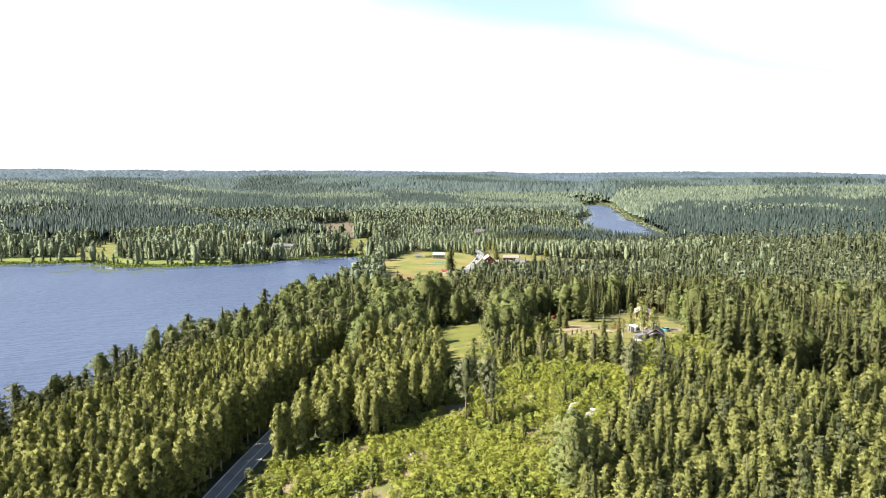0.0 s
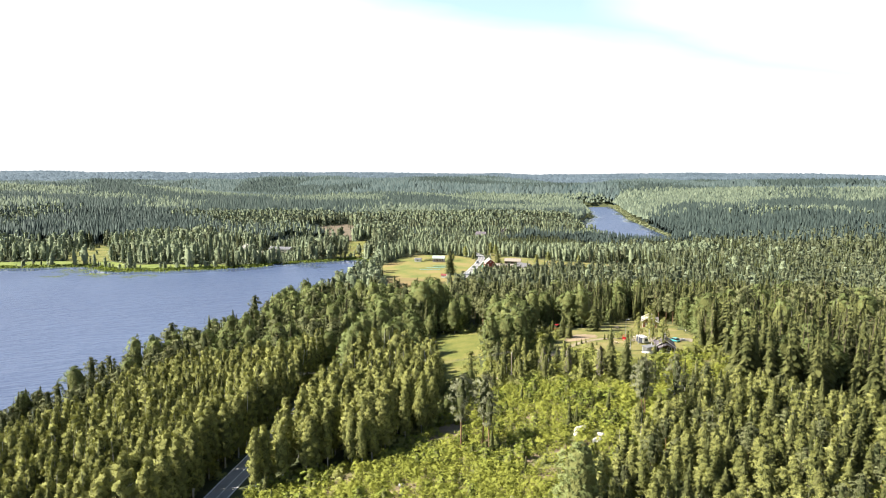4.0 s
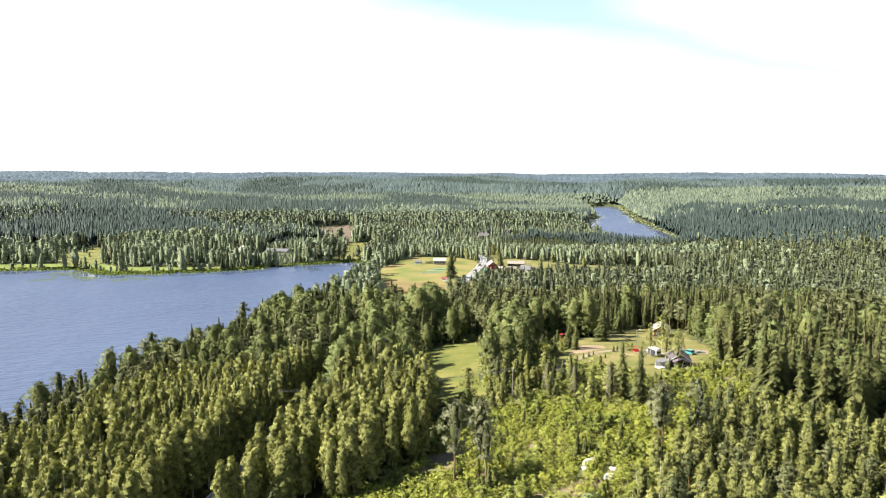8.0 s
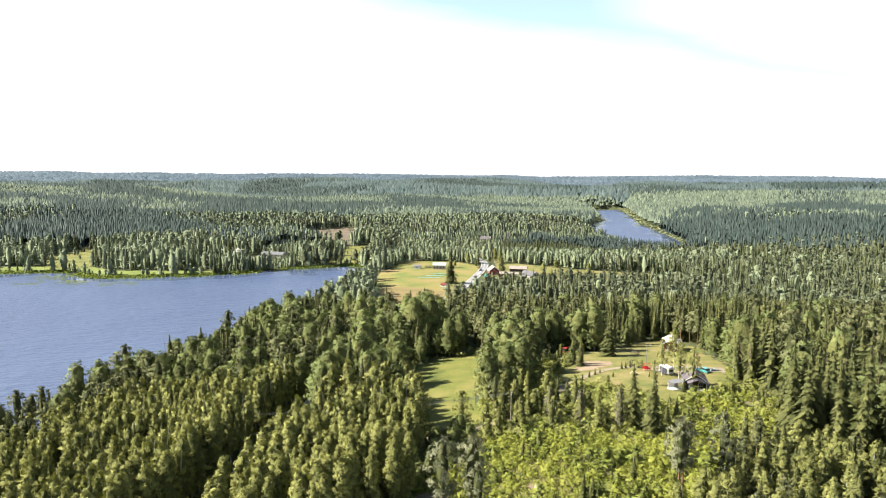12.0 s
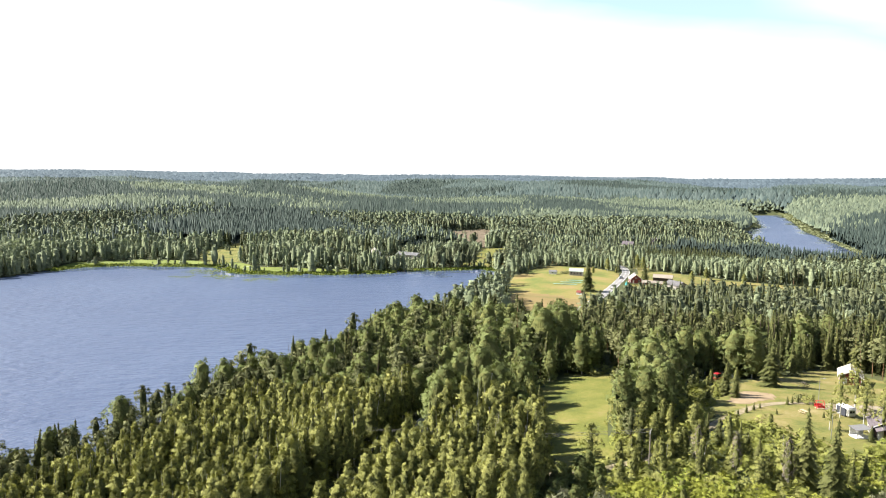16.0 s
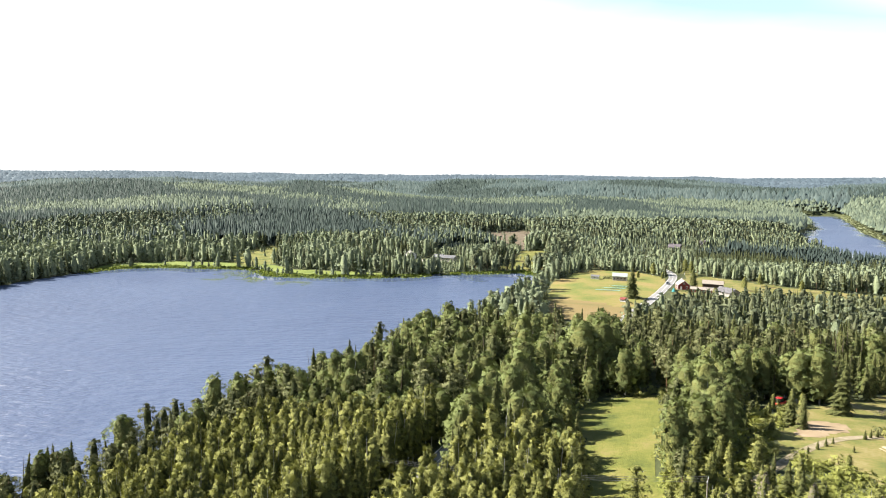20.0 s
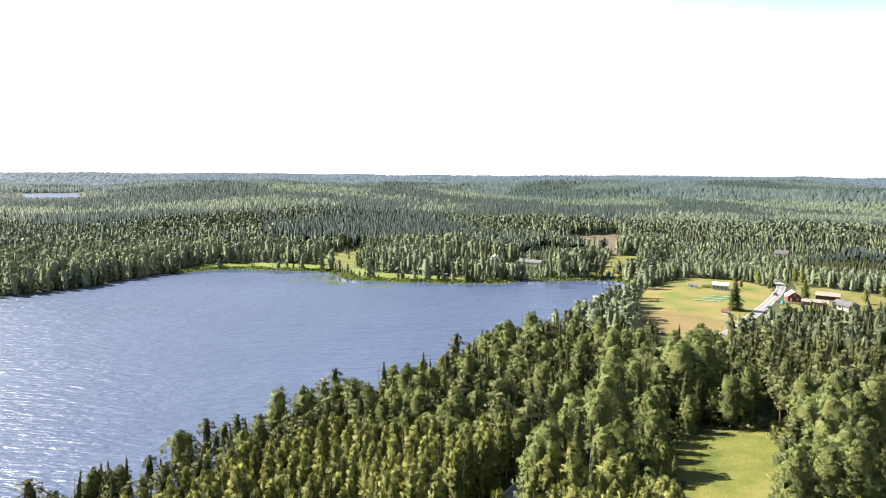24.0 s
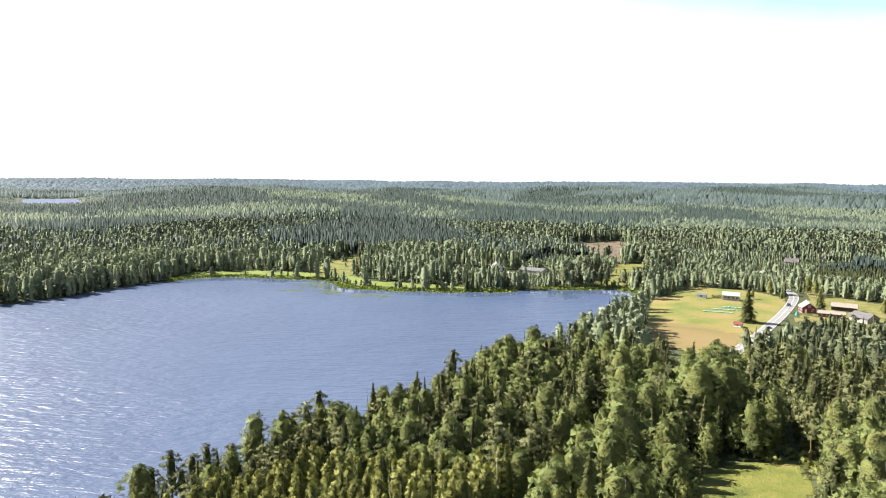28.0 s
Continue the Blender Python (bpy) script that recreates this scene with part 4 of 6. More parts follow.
    kind, h = np.where(west, np.where(u < 0.75, 0, 1), kind), np.where(west, 5.5 + 12 * r.random(n) ** 0.75, h)
    return kind, h


BIRCH_NEAR = [leafy_crown(s, 34, 9, 0.150, 0.16, birch_form, 0.043) for s in (1, 2, 3, 4, 5, 6)]
BIRCH_BROAD = [leafy_crown(s, 44, 9, 0.205, 0.10, broad_form, 0.042) for s in (6, 7, 8, 9)]
BIRCH_FULL = [leafy_crown(s, 46, 18, 0.150, 0.18, birch_form, 0.031) for s in (11, 12, 13, 14, 15)]
BIRCH_OLD = [leafy_crown(s, 60, 18, 0.205, 0.12, broad_form, 0.030) for s in (15, 16, 17, 18)]
BIRCH_THIN = [leafy_crown(s, 34, 14, 0.150, 0.30, birch_form, 0.028, 0.8, 0.25, 4, 5) for s in (61, 62, 63)]
BIRCH_MID = [leafy_crown(s, 13, 5, 0.165, 0.05, f, 0.054, 0.8, 0.70, 3, 5) for s, f in ((21, birch_form), (22, broad_form), (23, birch_form), (24, broad_form))]
SPRUCE_NEAR = [spruce_crown(s, 16, 8) for s in (1, 2, 3)]
SPRUCE_FULL = [spruce_crown(s, 26, 11) for s in (11, 12, 13)]
SPRUCE_MID = [spruce_crown(s, 6, 5, 1.0, 0.16) for s in (21, 22, 23)]
PINE_NEAR = [leafy_crown(s, 22, 10, 0.150, 0.38, pine_form, 0.044, 0.55, 0.45, 4, 5, 0.6) for s in (1, 2, 3, 4)]
PINE_FULL = [leafy_crown(s, 32, 17, 0.150, 0.38, pine_form, 0.031, 0.55, 0.42, 5, 6, 0.6) for s in (11, 12, 13)]
PINE_MID = [leafy_crown(s, 10, 5, 0.145, 0.28, pine_form, 0.054, 0.6, 0.62, 3, 5) for s in (31, 32, 33)]
REAR = [lump(s, 2, 5, [(0.15, 0.17), (0.6, 0.13)], 0.3) for s in (71, 72, 73)]
CONE_FAR = [lump(s, 2, 3, [(0.10, 0.135), (0.55, 0.085)], 0.4, 1.0, 0.6) for s in (1, 2, 3, 4)]
ROUND_FAR = [leafy_crown(s, 5, 3, 0.175, 0.04, broad_form, 0.095, 0.8, 0.70, 2, 4) for s in (4, 5, 6)]
CLUMP_FAR = [lump(s, 1, 5, [(0.0, 0.55)], 0.35, 1.0, 1.4) for s in (7, 8, 9)]
OVAL_FAR = [lump(s, 1, 4, [(0.55, 0.2)], 0.4, 1.0, 0.8) for s in (27, 28, 29)]
SPIKE_FAR = [lump(s, 1, 3, [(0.25, 0.18)], 0.4, 1.0, 1.0) for s in (17, 18, 19)]
STEM = stem([(0, 0, -0.02), (0.004, 0, 0.3), (0, 0.004, 0.62), (0, 0, 0.93)], [0.0125, 0.010, 0.006, 0.001], 5)
STEM_FAR = stem([(0, 0, 0), (0, 0, 0.6)], [0.011, 0.006], 3)


def limbs(seed, low, high, count, reach):
    r = np.random.default_rng(seed)
    out = []
    for k in range(count):
        z, a = low + (high - low) * (k + r.random()) / count, 2.4 * k + r.random()
        L = reach * (0.6 + 0.5 * r.random())
        c, s = np.cos(a), np.sin(a)
        out.append(stem([(0, 0, z), (0.5 * L * c, 0.5 * L * s, z + 0.35 * L), (L * c, L * s, z + 0.9 * L)], [0.0045, 0.003, 0.001], 3))
    return stack(out)


TREE_KINDS = {}


def tree_kind(name, crowns, leaf, bark, low, high, reach):
    made = []
    for k, (v, f, n, ids) in enumerate(crowns):
        lv, lf = limbs(50 + k, low, high, 6, reach)
        tv, tf = stack([STEM, (lv, lf)])
        made.append((mesh_from(name + "_trunk", tv, tf, bark, True), mesh_from(name + "_crown", v, f, [leaf, INSIDES.get(leaf, M_LEAFSHADE)], True, ids, n)))
    TREE_KINDS[name] = made


tree_kind("birch", BIRCH_FULL, M_BIRCH, M_BIRCHBARK, 0.3, 0.8, 0.10)
tree_kind("broad_birch", BIRCH_OLD, M_LEAFY, M_BIRCHBARK, 0.2, 0.8, 0.13)
tree_kind("thin_birch", BIRCH_THIN, M_BIRCH, M_BIRCHBARK, 0.35, 0.85, 0.10)
tree_kind("spruce", SPRUCE_FULL, M_SPRUCE, M_BARK, 0.12, 0.6, 0.09)
tree_kind("thin_pine", [leafy_crown(s, 30, 14, 0.165, 0.40, pine_form, 0.036, 0.5, 0.4, 4, 5, 0.7) for s in (65, 66)], M_PALEPINE, M_PINEBARK, 0.45, 0.85, 0.11)
tree_kind("pine", PINE_FULL, M_PINE, M_PINEBARK, 0.4, 0.85, 0.11)


def tree(kind, x, y, h, wide=1.0, label="", group="", turn=None, name=None, seed=0):
    """A tree of its own: trunk, limbs and crown under one base."""
    r = random.Random(int(seed) * 7919 + int(x * 13) + int(y * 7))
    k = r.randrange(len(TREE_KINDS[kind]))
    base = new((name or kind.replace("thin_", "slender_")) + "_tree", None)
    base.empty_display_size = 0.5
    base.matrix_basis = Matrix.Translation((x, y, gz(x, y))) @ Euler((r.gauss(0, 0.02), r.gauss(0, 0.02), r.random() * 6.28)).to_matrix().to_4x4() @ Matrix.Diagonal((h * wide, h * wide, h, 1))
    for part_name, me in zip(("trunk", "crown"), TREE_KINDS[kind][k]):
        ob = new(part_name, me)
        ob.parent = base
    return tagged(base, label, kind.replace("broad_", "").replace("thin_", ""), group)


LABELS = {"birch": "slender birch with white trunk and light green crown", "spruce": "dark green pointed spruce with drooping boughs",
          "pine": "tall pine with bare orange trunk and loose crown"}

# the near woods: the nearest trees stand one by one, the rest as one stand of each kind
def dense_birch(x, y):
    """The even-aged birch stands on both sides of the near road."""
    road_x = np.interp(y, [p[1] for p in ROAD], [p[0] for p in ROAD])
    west = (x < road_x) & (y < 240) & (inside_by(x, y, LAKE) < -17)
    east = (x > road_x) & (x < -6) & (y > 146) & (y < 213)
    return west | east


x1, y1, r1 = scatter(3.15, -135, 0, 84, 245, 30)
k1 = dense_birch(x1, y1)
x2, y2, r = scatter(3.9, -135, 330, 84, 372, 31)
k2 = ~dense_birch(x2, y2) & ((x2 > -9) | (y2 > 213) | (inside_by(x2, y2, LAKE) > -22)) & ~((x2 > -12) & (x2 < 7) & (y2 < 212) & (y2 > 150))
x3, y3, r3 = scatter(2.9, 8, 112, 84, 215, 29)
k3 = (inside_by(x3, y3, YOUNG) > 0)
k2 &= ~(inside_by(x2, y2, YOUNG) > 0)
x, y = np.concatenate([x1[k1], x2[k2], x3[k3]]), np.concatenate([y1[k1], y2[k2], y3[k3]])
keep = in_view(x, y) & ~open_ground(x, y) & (inside_by(x, y, SHRUBS) < 0.5) & (np.hypot(x, y - 60) < 330)
before_yard = (inside_by(x, y, YARD) > -13) & (x > 22) & (x < 60) & (y < 246)
keep &= ~((x > 22) & (x < 58) & (y > 182) & (y < 262) & (rng.random(len(x)) < 0.2)) & ~(before_yard & (rng.random(len(x)) < 0.75))
x, y = x[keep], y[keep]
kind, h = species(x, y, r)
broad = ~dense_birch(x, y) & (h > 9.5)
keep = (rng.random(len(x)) > np.where(broad & (kind != 1), 0.42, np.where(broad, 0.16, 0.06)))
x, y, kind, h, broad = x[keep], y[keep], kind[keep], h[keep], broad[keep]
h = h * np.where(broad, 0.86 + 0.28 * rng.random(len(h)), 0.94 + 0.12 * rng.random(len(h)))
near_front = np.minimum(np.hypot(x + 10, y - 75), np.maximum(np.hypot(x + 5, y - 116) - 62, 0) + 12 * (x > 0))
single = np.zeros(len(x), bool)
for k in range(3):
    s = np.nonzero(kind == k)[0]
    single[s[np.argsort(near_front[s])[:(290, 260, 200)[k]]]] = True
for i in np.nonzero(single)[0]:
    nm = ("birch", "spruce", "pine")[kind[i]]
    if broad[i] and nm == "birch":
        tree("broad_birch", x[i], y[i], h[i], 0.95 + 0.4 * r.random(), "old birch with a broad dense green crown", "near birch wood", seed=i)
        continue
    tree(nm, x[i], y[i], h[i], (1.0, 1.1, 1.15)[kind[i]] * (0.85 + 0.35 * r.random()) * (1 + 0.5 * min(max((10 - h[i]) / 5, 0), 1) * (kind[i] < 2)), LABELS[nm], "near " + nm + " wood", seed=i)
for k, (nm, protos, mat, bark) in enumerate((("birch", BIRCH_NEAR, M_BIRCH, M_BIRCHBARK), ("spruce", SPRUCE_NEAR, M_SPRUCE, M_BARK), ("pine", PINE_NEAR, M_PINE, M_PINEBARK))):
    s = ~single & (kind == k)
    if k == 0:
        w = s & broad
        s = s & ~broad
        plant("broad_birch_wood", BIRCH_BROAD, x[w], y[w], h[w], M_LEAFY, "old broad-crowned birches in mixed woods", "trees", 1.15, np.random.default_rng(45))
        plant("broad_birch_stems", [STEM], x[w], y[w], h[w], bark, "white stems of the old birches", "trunks", 1.0, np.random.default_rng(45))
    plant(nm + "_wood", protos, x[s], y[s], h[s], mat, "dense stand of " + nm + " trees along the shore road", "trees", (1.0, 1.2, 1.2)[k], np.random.default_rng(40 + k))
    plant(nm + "_stems", [STEM], x[s], y[s], h[s], bark, "bare lower stems of the " + nm + " stand", "trunks", 1.0, np.random.default_rng(40 + k))

# woods from the middle distance to the horizon
x, y, r = scatter(4.3, -620, 520, 150, 790, 32)
fray = np.hypot(x, y - 60) + 150 * (vnoise(x, y, 80, 3, 66) - 0.5)
keep = in_view(x, y) & (np.hypot(x, y - 60) >= 330) & (fray < 640) & ~open_ground(x, y)
x, y = x[keep], y[keep]
kind, h = species(x, y, r)
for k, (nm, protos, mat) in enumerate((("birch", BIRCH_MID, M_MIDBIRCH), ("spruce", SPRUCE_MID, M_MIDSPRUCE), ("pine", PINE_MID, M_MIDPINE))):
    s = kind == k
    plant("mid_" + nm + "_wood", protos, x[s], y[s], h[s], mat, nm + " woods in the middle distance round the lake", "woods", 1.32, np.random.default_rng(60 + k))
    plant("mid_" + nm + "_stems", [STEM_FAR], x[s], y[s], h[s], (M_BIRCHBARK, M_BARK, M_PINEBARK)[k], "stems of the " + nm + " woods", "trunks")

for zone, cell, reach0, reach1, forms in (("far", 3.8, 0, 950, (CONE_FAR, ROUND_FAR)), ("upland", 4.5, 950, 1500, (SPIKE_FAR, OVAL_FAR))):
    x, y, r = scatter(cell, -1500, 1100, 350, 1600, 33)
    d = np.hypot(x, y - 60)
    fray = d + 150 * (vnoise(x, y, 80, 3, 66) - 0.5)
    keep = in_view(x, y) & (fray >= 640) & (d >= reach0) & (d < reach1) & ~open_ground(x, y)
    x, y = x[keep], y[keep]
    kind, h = species(x, y, r)
    thin = (kind == 1) | (r.random(len(x)) < 0.72)
    x, y, kind, h = x[thin], y[thin], kind[thin], h[thin]
    for nm, k, form, mat, w in (("spruce", 1, forms[0], M_HAZESPRUCE, 0.85), ("birch", 0, forms[1], M_HAZEBIRCH, 1.15), ("pine", 2, forms[1], M_HAZEPINE, 1.05)):
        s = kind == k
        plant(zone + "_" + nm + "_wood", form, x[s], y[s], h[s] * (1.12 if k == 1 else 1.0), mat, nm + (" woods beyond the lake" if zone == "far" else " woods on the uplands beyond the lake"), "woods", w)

x, y, r = scatter(9.8, -2900, 2100, 500, 3100, 34)
d = np.hypot(x, y - 60)
keep = in_view(x, y) & (d >= 1500) & (d < 3000) & (wet(x, y) < -8)
x, y = x[keep], y[keep]
kind, h = species(x, y, r)
s = kind == 1
plant("hill_spruce_wood", SPIKE_FAR, x[s], y[s], h[s] * 1.1, M_HAZESPRUCE, "spruce woods on the far hills", "woods", 1.9)
plant("hill_mixed_wood", CLUMP_FAR, x[~s], y[~s], h[~s], M_HAZEWOOD, "mixed woods on the far hills", "woods", 0.7)
x, y, r = scatter(25, -4700, 3400, 800, 4900, 35)
d = np.hypot(x, y - 60)
keep = in_view(x, y) & (d >= 3000) & (d < 4780) & (wet(x, y) < -30)
x, y = x[keep], y[keep]
plant("horizon_wood", CLUMP_FAR, x, y, 9 + 6 * r.random(len(x)), M_HAZEHORIZON, "woods along the horizon, coloured haze-blue", "woods", 2.9)

# the same woods go on under and behind the start of the flight
x, y, r = scatter(4.5, -130, 150, -110, 80, 47)
keep = ~open_ground(x, y) & (inside_by(x, y, SHRUBS) < 0.5)
x, y = x[keep], y[keep]
kind, h = np.where(r.random(len(x)) < 0.6, 0, 1 + (r.random(len(x)) < 0.3)), 9 + 4 * r.random(len(x))
for k, (nm, protos, mat) in enumerate((("birch", REAR, M_BIRCH), ("spruce", REAR, M_SPRUCE), ("pine", REAR, M_PINE))):
    s = kind == k
    plant("rear_" + nm + "_wood", protos, x[s], y[s], h[s], mat, nm + " woods round the start of the felling", "woods", 1.2, np.random.default_rng(80 + k))
x, y, r = scatter(2.4, -42, 84, -20, 91, 48)
keep = (inside_by(x, y, SHRUBS) > -1) & (vnoise(x, y, 9, 2, 3) > 0.3)
plant("rear_shrubs", [bush_crown(s, 30) for s in (61, 62)], x[keep], y[keep], 1.0 + 1.6 * r.random(keep.sum()), M_SHRUB, "bright yellow-green shrubs at the start of the felling", "shrubs", 1.2, r, 0.1)

# shrubs and saplings of the overgrown felling
x, y, r = scatter(1.62, -42, 84, 92, 216, 36)
keep = (inside_by(x, y, SHRUBS) > -1) & (vnoise(x, y, 9, 2, 3) + 0.25 * r.random(len(x)) > 0.42) & (line_off(x, y, ROAD) > 6)
x, y = x[keep], y[keep]
h = 0.9 + 1.7 * r.random(len(x)) ** 1.8 + 1.1 * vnoise(x, y, 16, 2)
green = vnoise(x, y, 7, 2, 62) + 0.5 * (r.random(len(x)) - 0.5) > 0.60
plant("felling_shrubs", [bush_crown(s, 125) for s in (1, 2, 3, 4)], x[~green], y[~green], h[~green], M_SHRUB, "bright yellow-green saplings and shrubs on the felling", "shrubs", 0.95, r, 0.15)
plant("felling_saplings", [leafy_crown(s, 12, 6, 0.24, 0.02, birch_form, 0.075, 0.8, 0.5, 3, 5) for s in (51, 52, 53)], x[green], y[green], h[green] * 1.1, M_SAPLING, "mid-green pointed birch saplings among the shrubs", "saplings", 1.5, r, 0.1)
x, y, r = scatter(2.1, 4, 80, 180, 264, 41)
keep = (inside_by(x, y, YARD) < 0) & (inside_by(x, y, SHRUBS) < 0) & (line_off(x, y, DRIVE) > 2.4) & (inside_by(x, y, MEADOW) < -1) & (x < 20 + (y - 170) * 0.62 + 26) & (r.random(len(x)) < 0.85)
plant("thicket_bushes", [bush_crown(s, 46) for s in (11, 12, 13)], x[keep], y[keep], 1.0 + 2.2 * r.random(keep.sum()), M_THICKET, "light green saplings filling the thicket before the yard", "shrubs", 1.0, r, 0.15)
x, y, r = scatter(2.6, 10, 125, 96, 178, 42)
keep = (inside_by(x, y, YOUNG) > 0) & (r.random(len(x)) < 0.6)
plant("young_bushes", [bush_crown(s, 36) for s in (11, 12, 13)], x[keep], y[keep], 0.9 + 1.8 * r.random(keep.sum()), M_THICKET, "green saplings under the young mixed wood", "shrubs", 1.0, r, 0.15)
x, y, r = scatter(2.7, -12, 5, 150, 197, 49)
keep = (inside_by(x, y, SHRUBS) < 1) & (line_off(x, y, DRIVE) > 2.0) & (inside_by(x, y, MEADOW) < -1)
plant("alder_thicket", BIRCH_BROAD, x[keep], y[keep], 3.0 + 3.2 * r.random(keep.sum()), M_LEAFY, "low dark green alders between the grove and the meadow", "shrubs", 1.1, r, 0.1)
# undergrowth at the edges of the woods, reeds along the far shore
x, y, r = scatter(2.6, -60, 100, 96, 300, 37)
edge = (np.abs(inside_by(x, y, MEADOW)) < 4) | (np.abs(line_off(x, y, ROAD) - 6.5) < 2.0) | ((np.abs(inside_by(x, y, YARD)) < 5) & (x < 60)) | (np.abs(inside_by(x, y, SHRUBS)) < 4)
keep = edge & (inside_by(x, y, MEADOW) < 0.5) & (inside_by(x, y, YARD) < -1) & (line_off(x, y, DRIVE) > 2.5) & (r.random(len(x)) < 0.7)
plant("edge_bushes", [bush_crown(s, 60) for s in (5, 6)], x[keep], y[keep], 1.0 + 2.0 * r.random(keep.sum()), M_BIRCH, "green bushes along the edges of woods and road", "shrubs", 1.0, r, 0.1)

x, y, r = scatter(1.5, -400, -60, 470, 600, 38)
w = wet(x, y)
keep = (w < 5 + 7 * vnoise(x, y, 30, 2, 8)) & (w > -5) & (vnoise(x, y, 12, 2, 2) > 0.3)
plant("reeds", [bush_crown(s, 9) for s in (8, 9)], x[keep], y[keep], 0.9 + 0.9 * r.random(keep.sum()), M_REED, "bright green reed belt along the far shore", "reeds", 1.6, r, 0.0)
x, y, r = scatter(3.0, 150, 340, 720, 1480, 39)
w = inside_by(x, y, RIVER)
keep = (w < 4) & (w > -7) & (x > 215)
plant("inlet_reeds", [bush_crown(s, 7) for s in (8, 9)], x[keep], y[keep], 1.2 + 0.8 * r.random(keep.sum()), M_PALEREED, "pale green reed edge of the inlet", "reeds", 2.6, r, 0.0)

x, y, r = scatter(2.6, -480, -60, 380, 620, 44)
w = wet(x, y)
keep = (w < -3.5) & (w > -13) & (y > 470 - 1.2 * (x < -380) * 90) & (r.random(len(x)) < 0.6) & (inside_by(x, y, MARSH) < 0) & (np.hypot((x + 170) / 46, (y - 600) / 50) > 1)
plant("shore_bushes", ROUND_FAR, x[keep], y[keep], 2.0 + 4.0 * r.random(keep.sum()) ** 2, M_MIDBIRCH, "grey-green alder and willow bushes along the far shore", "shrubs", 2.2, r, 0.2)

# water lilies in the reed bay
x, y, r = scatter(1.6, -285, -205, 470, 512, 43)
keep = (wet(x, y) > 1.5) & (vnoise(x, y, 10, 2, 6) > 0.56)
disc = (np.concatenate([[[0, 0, 0]], np.stack([0.5 * np.cos(np.arange(7) * 0.9), 0.5 * np.sin(np.arange(7) * 0.9), 0 * np.arange(7)], -1)]), np.stack([np.zeros(7, int), np.arange(7) + 1, (np.arange(7) + 1) % 7 + 1], -1))
lilies = plant("water_lilies", [disc], x[keep], y[keep], 0.8 + 0.8 * r.random(keep.sum()), M_REED, "floating water lily leaves in the reed bay", "water lilies", 1.0, r)
if lilies:
    co = np.empty(len(lilies.data.vertices) * 3, np.float32)
    lilies.data.vertices.foreach_get("co", co)
    co[2::3] = 0.03
    lilies.data.vertices.foreach_set("co", co)


# ------------------------------------------------------------ small kit
def part(name, bm, mat, parent, label=""):
    """Links a bmesh as one mesh object under a thing or a part."""
    me = bpy.data.meshes.new(name)
    bm.to_mesh(me)
    bm.free()
    for m in mat if isinstance(mat, (list, tuple)) else [mat]:
        me.materials.append(m)
    ob = new(name, me)
    ob.parent = parent
    return tagged(ob, label) if label else ob


def thing(name, x, y, turn, label, category, group="", z=None):
    base = new(name, None)
    base.empty_display_size = 0.4
    base.matrix_basis = pose(x, y, gz(x, y) if z is None else z, 0, 0, turn)
    return tagged(base, label, category, group)


def box(x0, x1, y0, y1, z0, z1, bevel=0.0, bm=None):
    bm = bm or bmesh.new()
    made = bmesh.ops.create_cube(bm, size=1.0, matrix=Matrix.Translation(((x0 + x1) / 2, (y0 + y1) / 2, (z0 + z1) / 2)) @ Matrix.Diagonal((x1 - x0, y1 - y0, z1 - z0, 1)))
    if bevel:
        edges = list({e for v in made["verts"] for e in v.link_edges})
        bmesh.ops.bevel(bm, geom=edges, offset=bevel, segments=2, affect="EDGES")
    return bm


def prism(outline, y0, y1):
    """An outline in x and z, drawn out along y."""
    bm = bmesh.new()
    front = [bm.verts.new((px, y0, pz)) for px, pz in outline]
    rear = [bm.verts.new((px, y1, pz)) for px, pz in outline]
    bm.faces.new(front)
    bm.faces.new(rear[::-1])
    n = len(outline)
    for k in range(n):
        bm.faces.new((front[k], rear[k], rear[(k + 1) % n], front[(k + 1) % n]))
    bmesh.ops.recalc_face_normals(bm, faces=bm.faces)
    return bm


def rod(p, q, r0, r1=None, sides=8):
    """A round bar from p to q."""
    p, q = Vector(p), Vector(q)
    bm = bmesh.new()
    m = Matrix.Translation((p + q) / 2) @ (q - p).to_track_quat("Z", "Y").to_matrix().to_4x4()
    bmesh.ops.create_cone(bm, cap_ends=True, segments=sides, radius1=r0, radius2=r0 if r1 is None else r1, depth=(q - p).length, matrix=m)
    return bm


def window(parent, x, y, z, w, h, axis, frame_mat, out=1):
    """A framed window with a cross bar, proud of the wall; axis: the wall's normal, x or y."""
    d = 0.05 * out
    f = 0.09

    def b(u0, u1, z0, z1, d0, d1):
        lo, hi = min(d0, d1), max(d0, d1)
        return (x + lo, x + hi, y + u0, y + u1, z + z0, z + z1) if axis == "x" else (x + u0, x + u1, y + lo, y + hi, z + z0, z + z1)
    bm = bmesh.new()
    for u0, u1, z0, z1 in ((-w / 2 - f, -w / 2, -f, h + f), (w / 2, w / 2 + f, -f, h + f), (-w / 2, w / 2, -f, 0), (-w / 2, w / 2, h, h + f), (-0.03, 0.03, 0, h)):
        box(*b(u0, u1, z0, z1, -0.02 * out, d), 0, bm)
    win = part("window", bm, frame_mat, parent)
    for side in (-1, 1):
        u0, u1 = (-w / 2, -0.03) if side < 0 else (0.03, w / 2)
        part("pane", box(*b(u0, u1, 0, h, -0.01 * out, 0.015 * out)), M_GLASS, win)
    return win


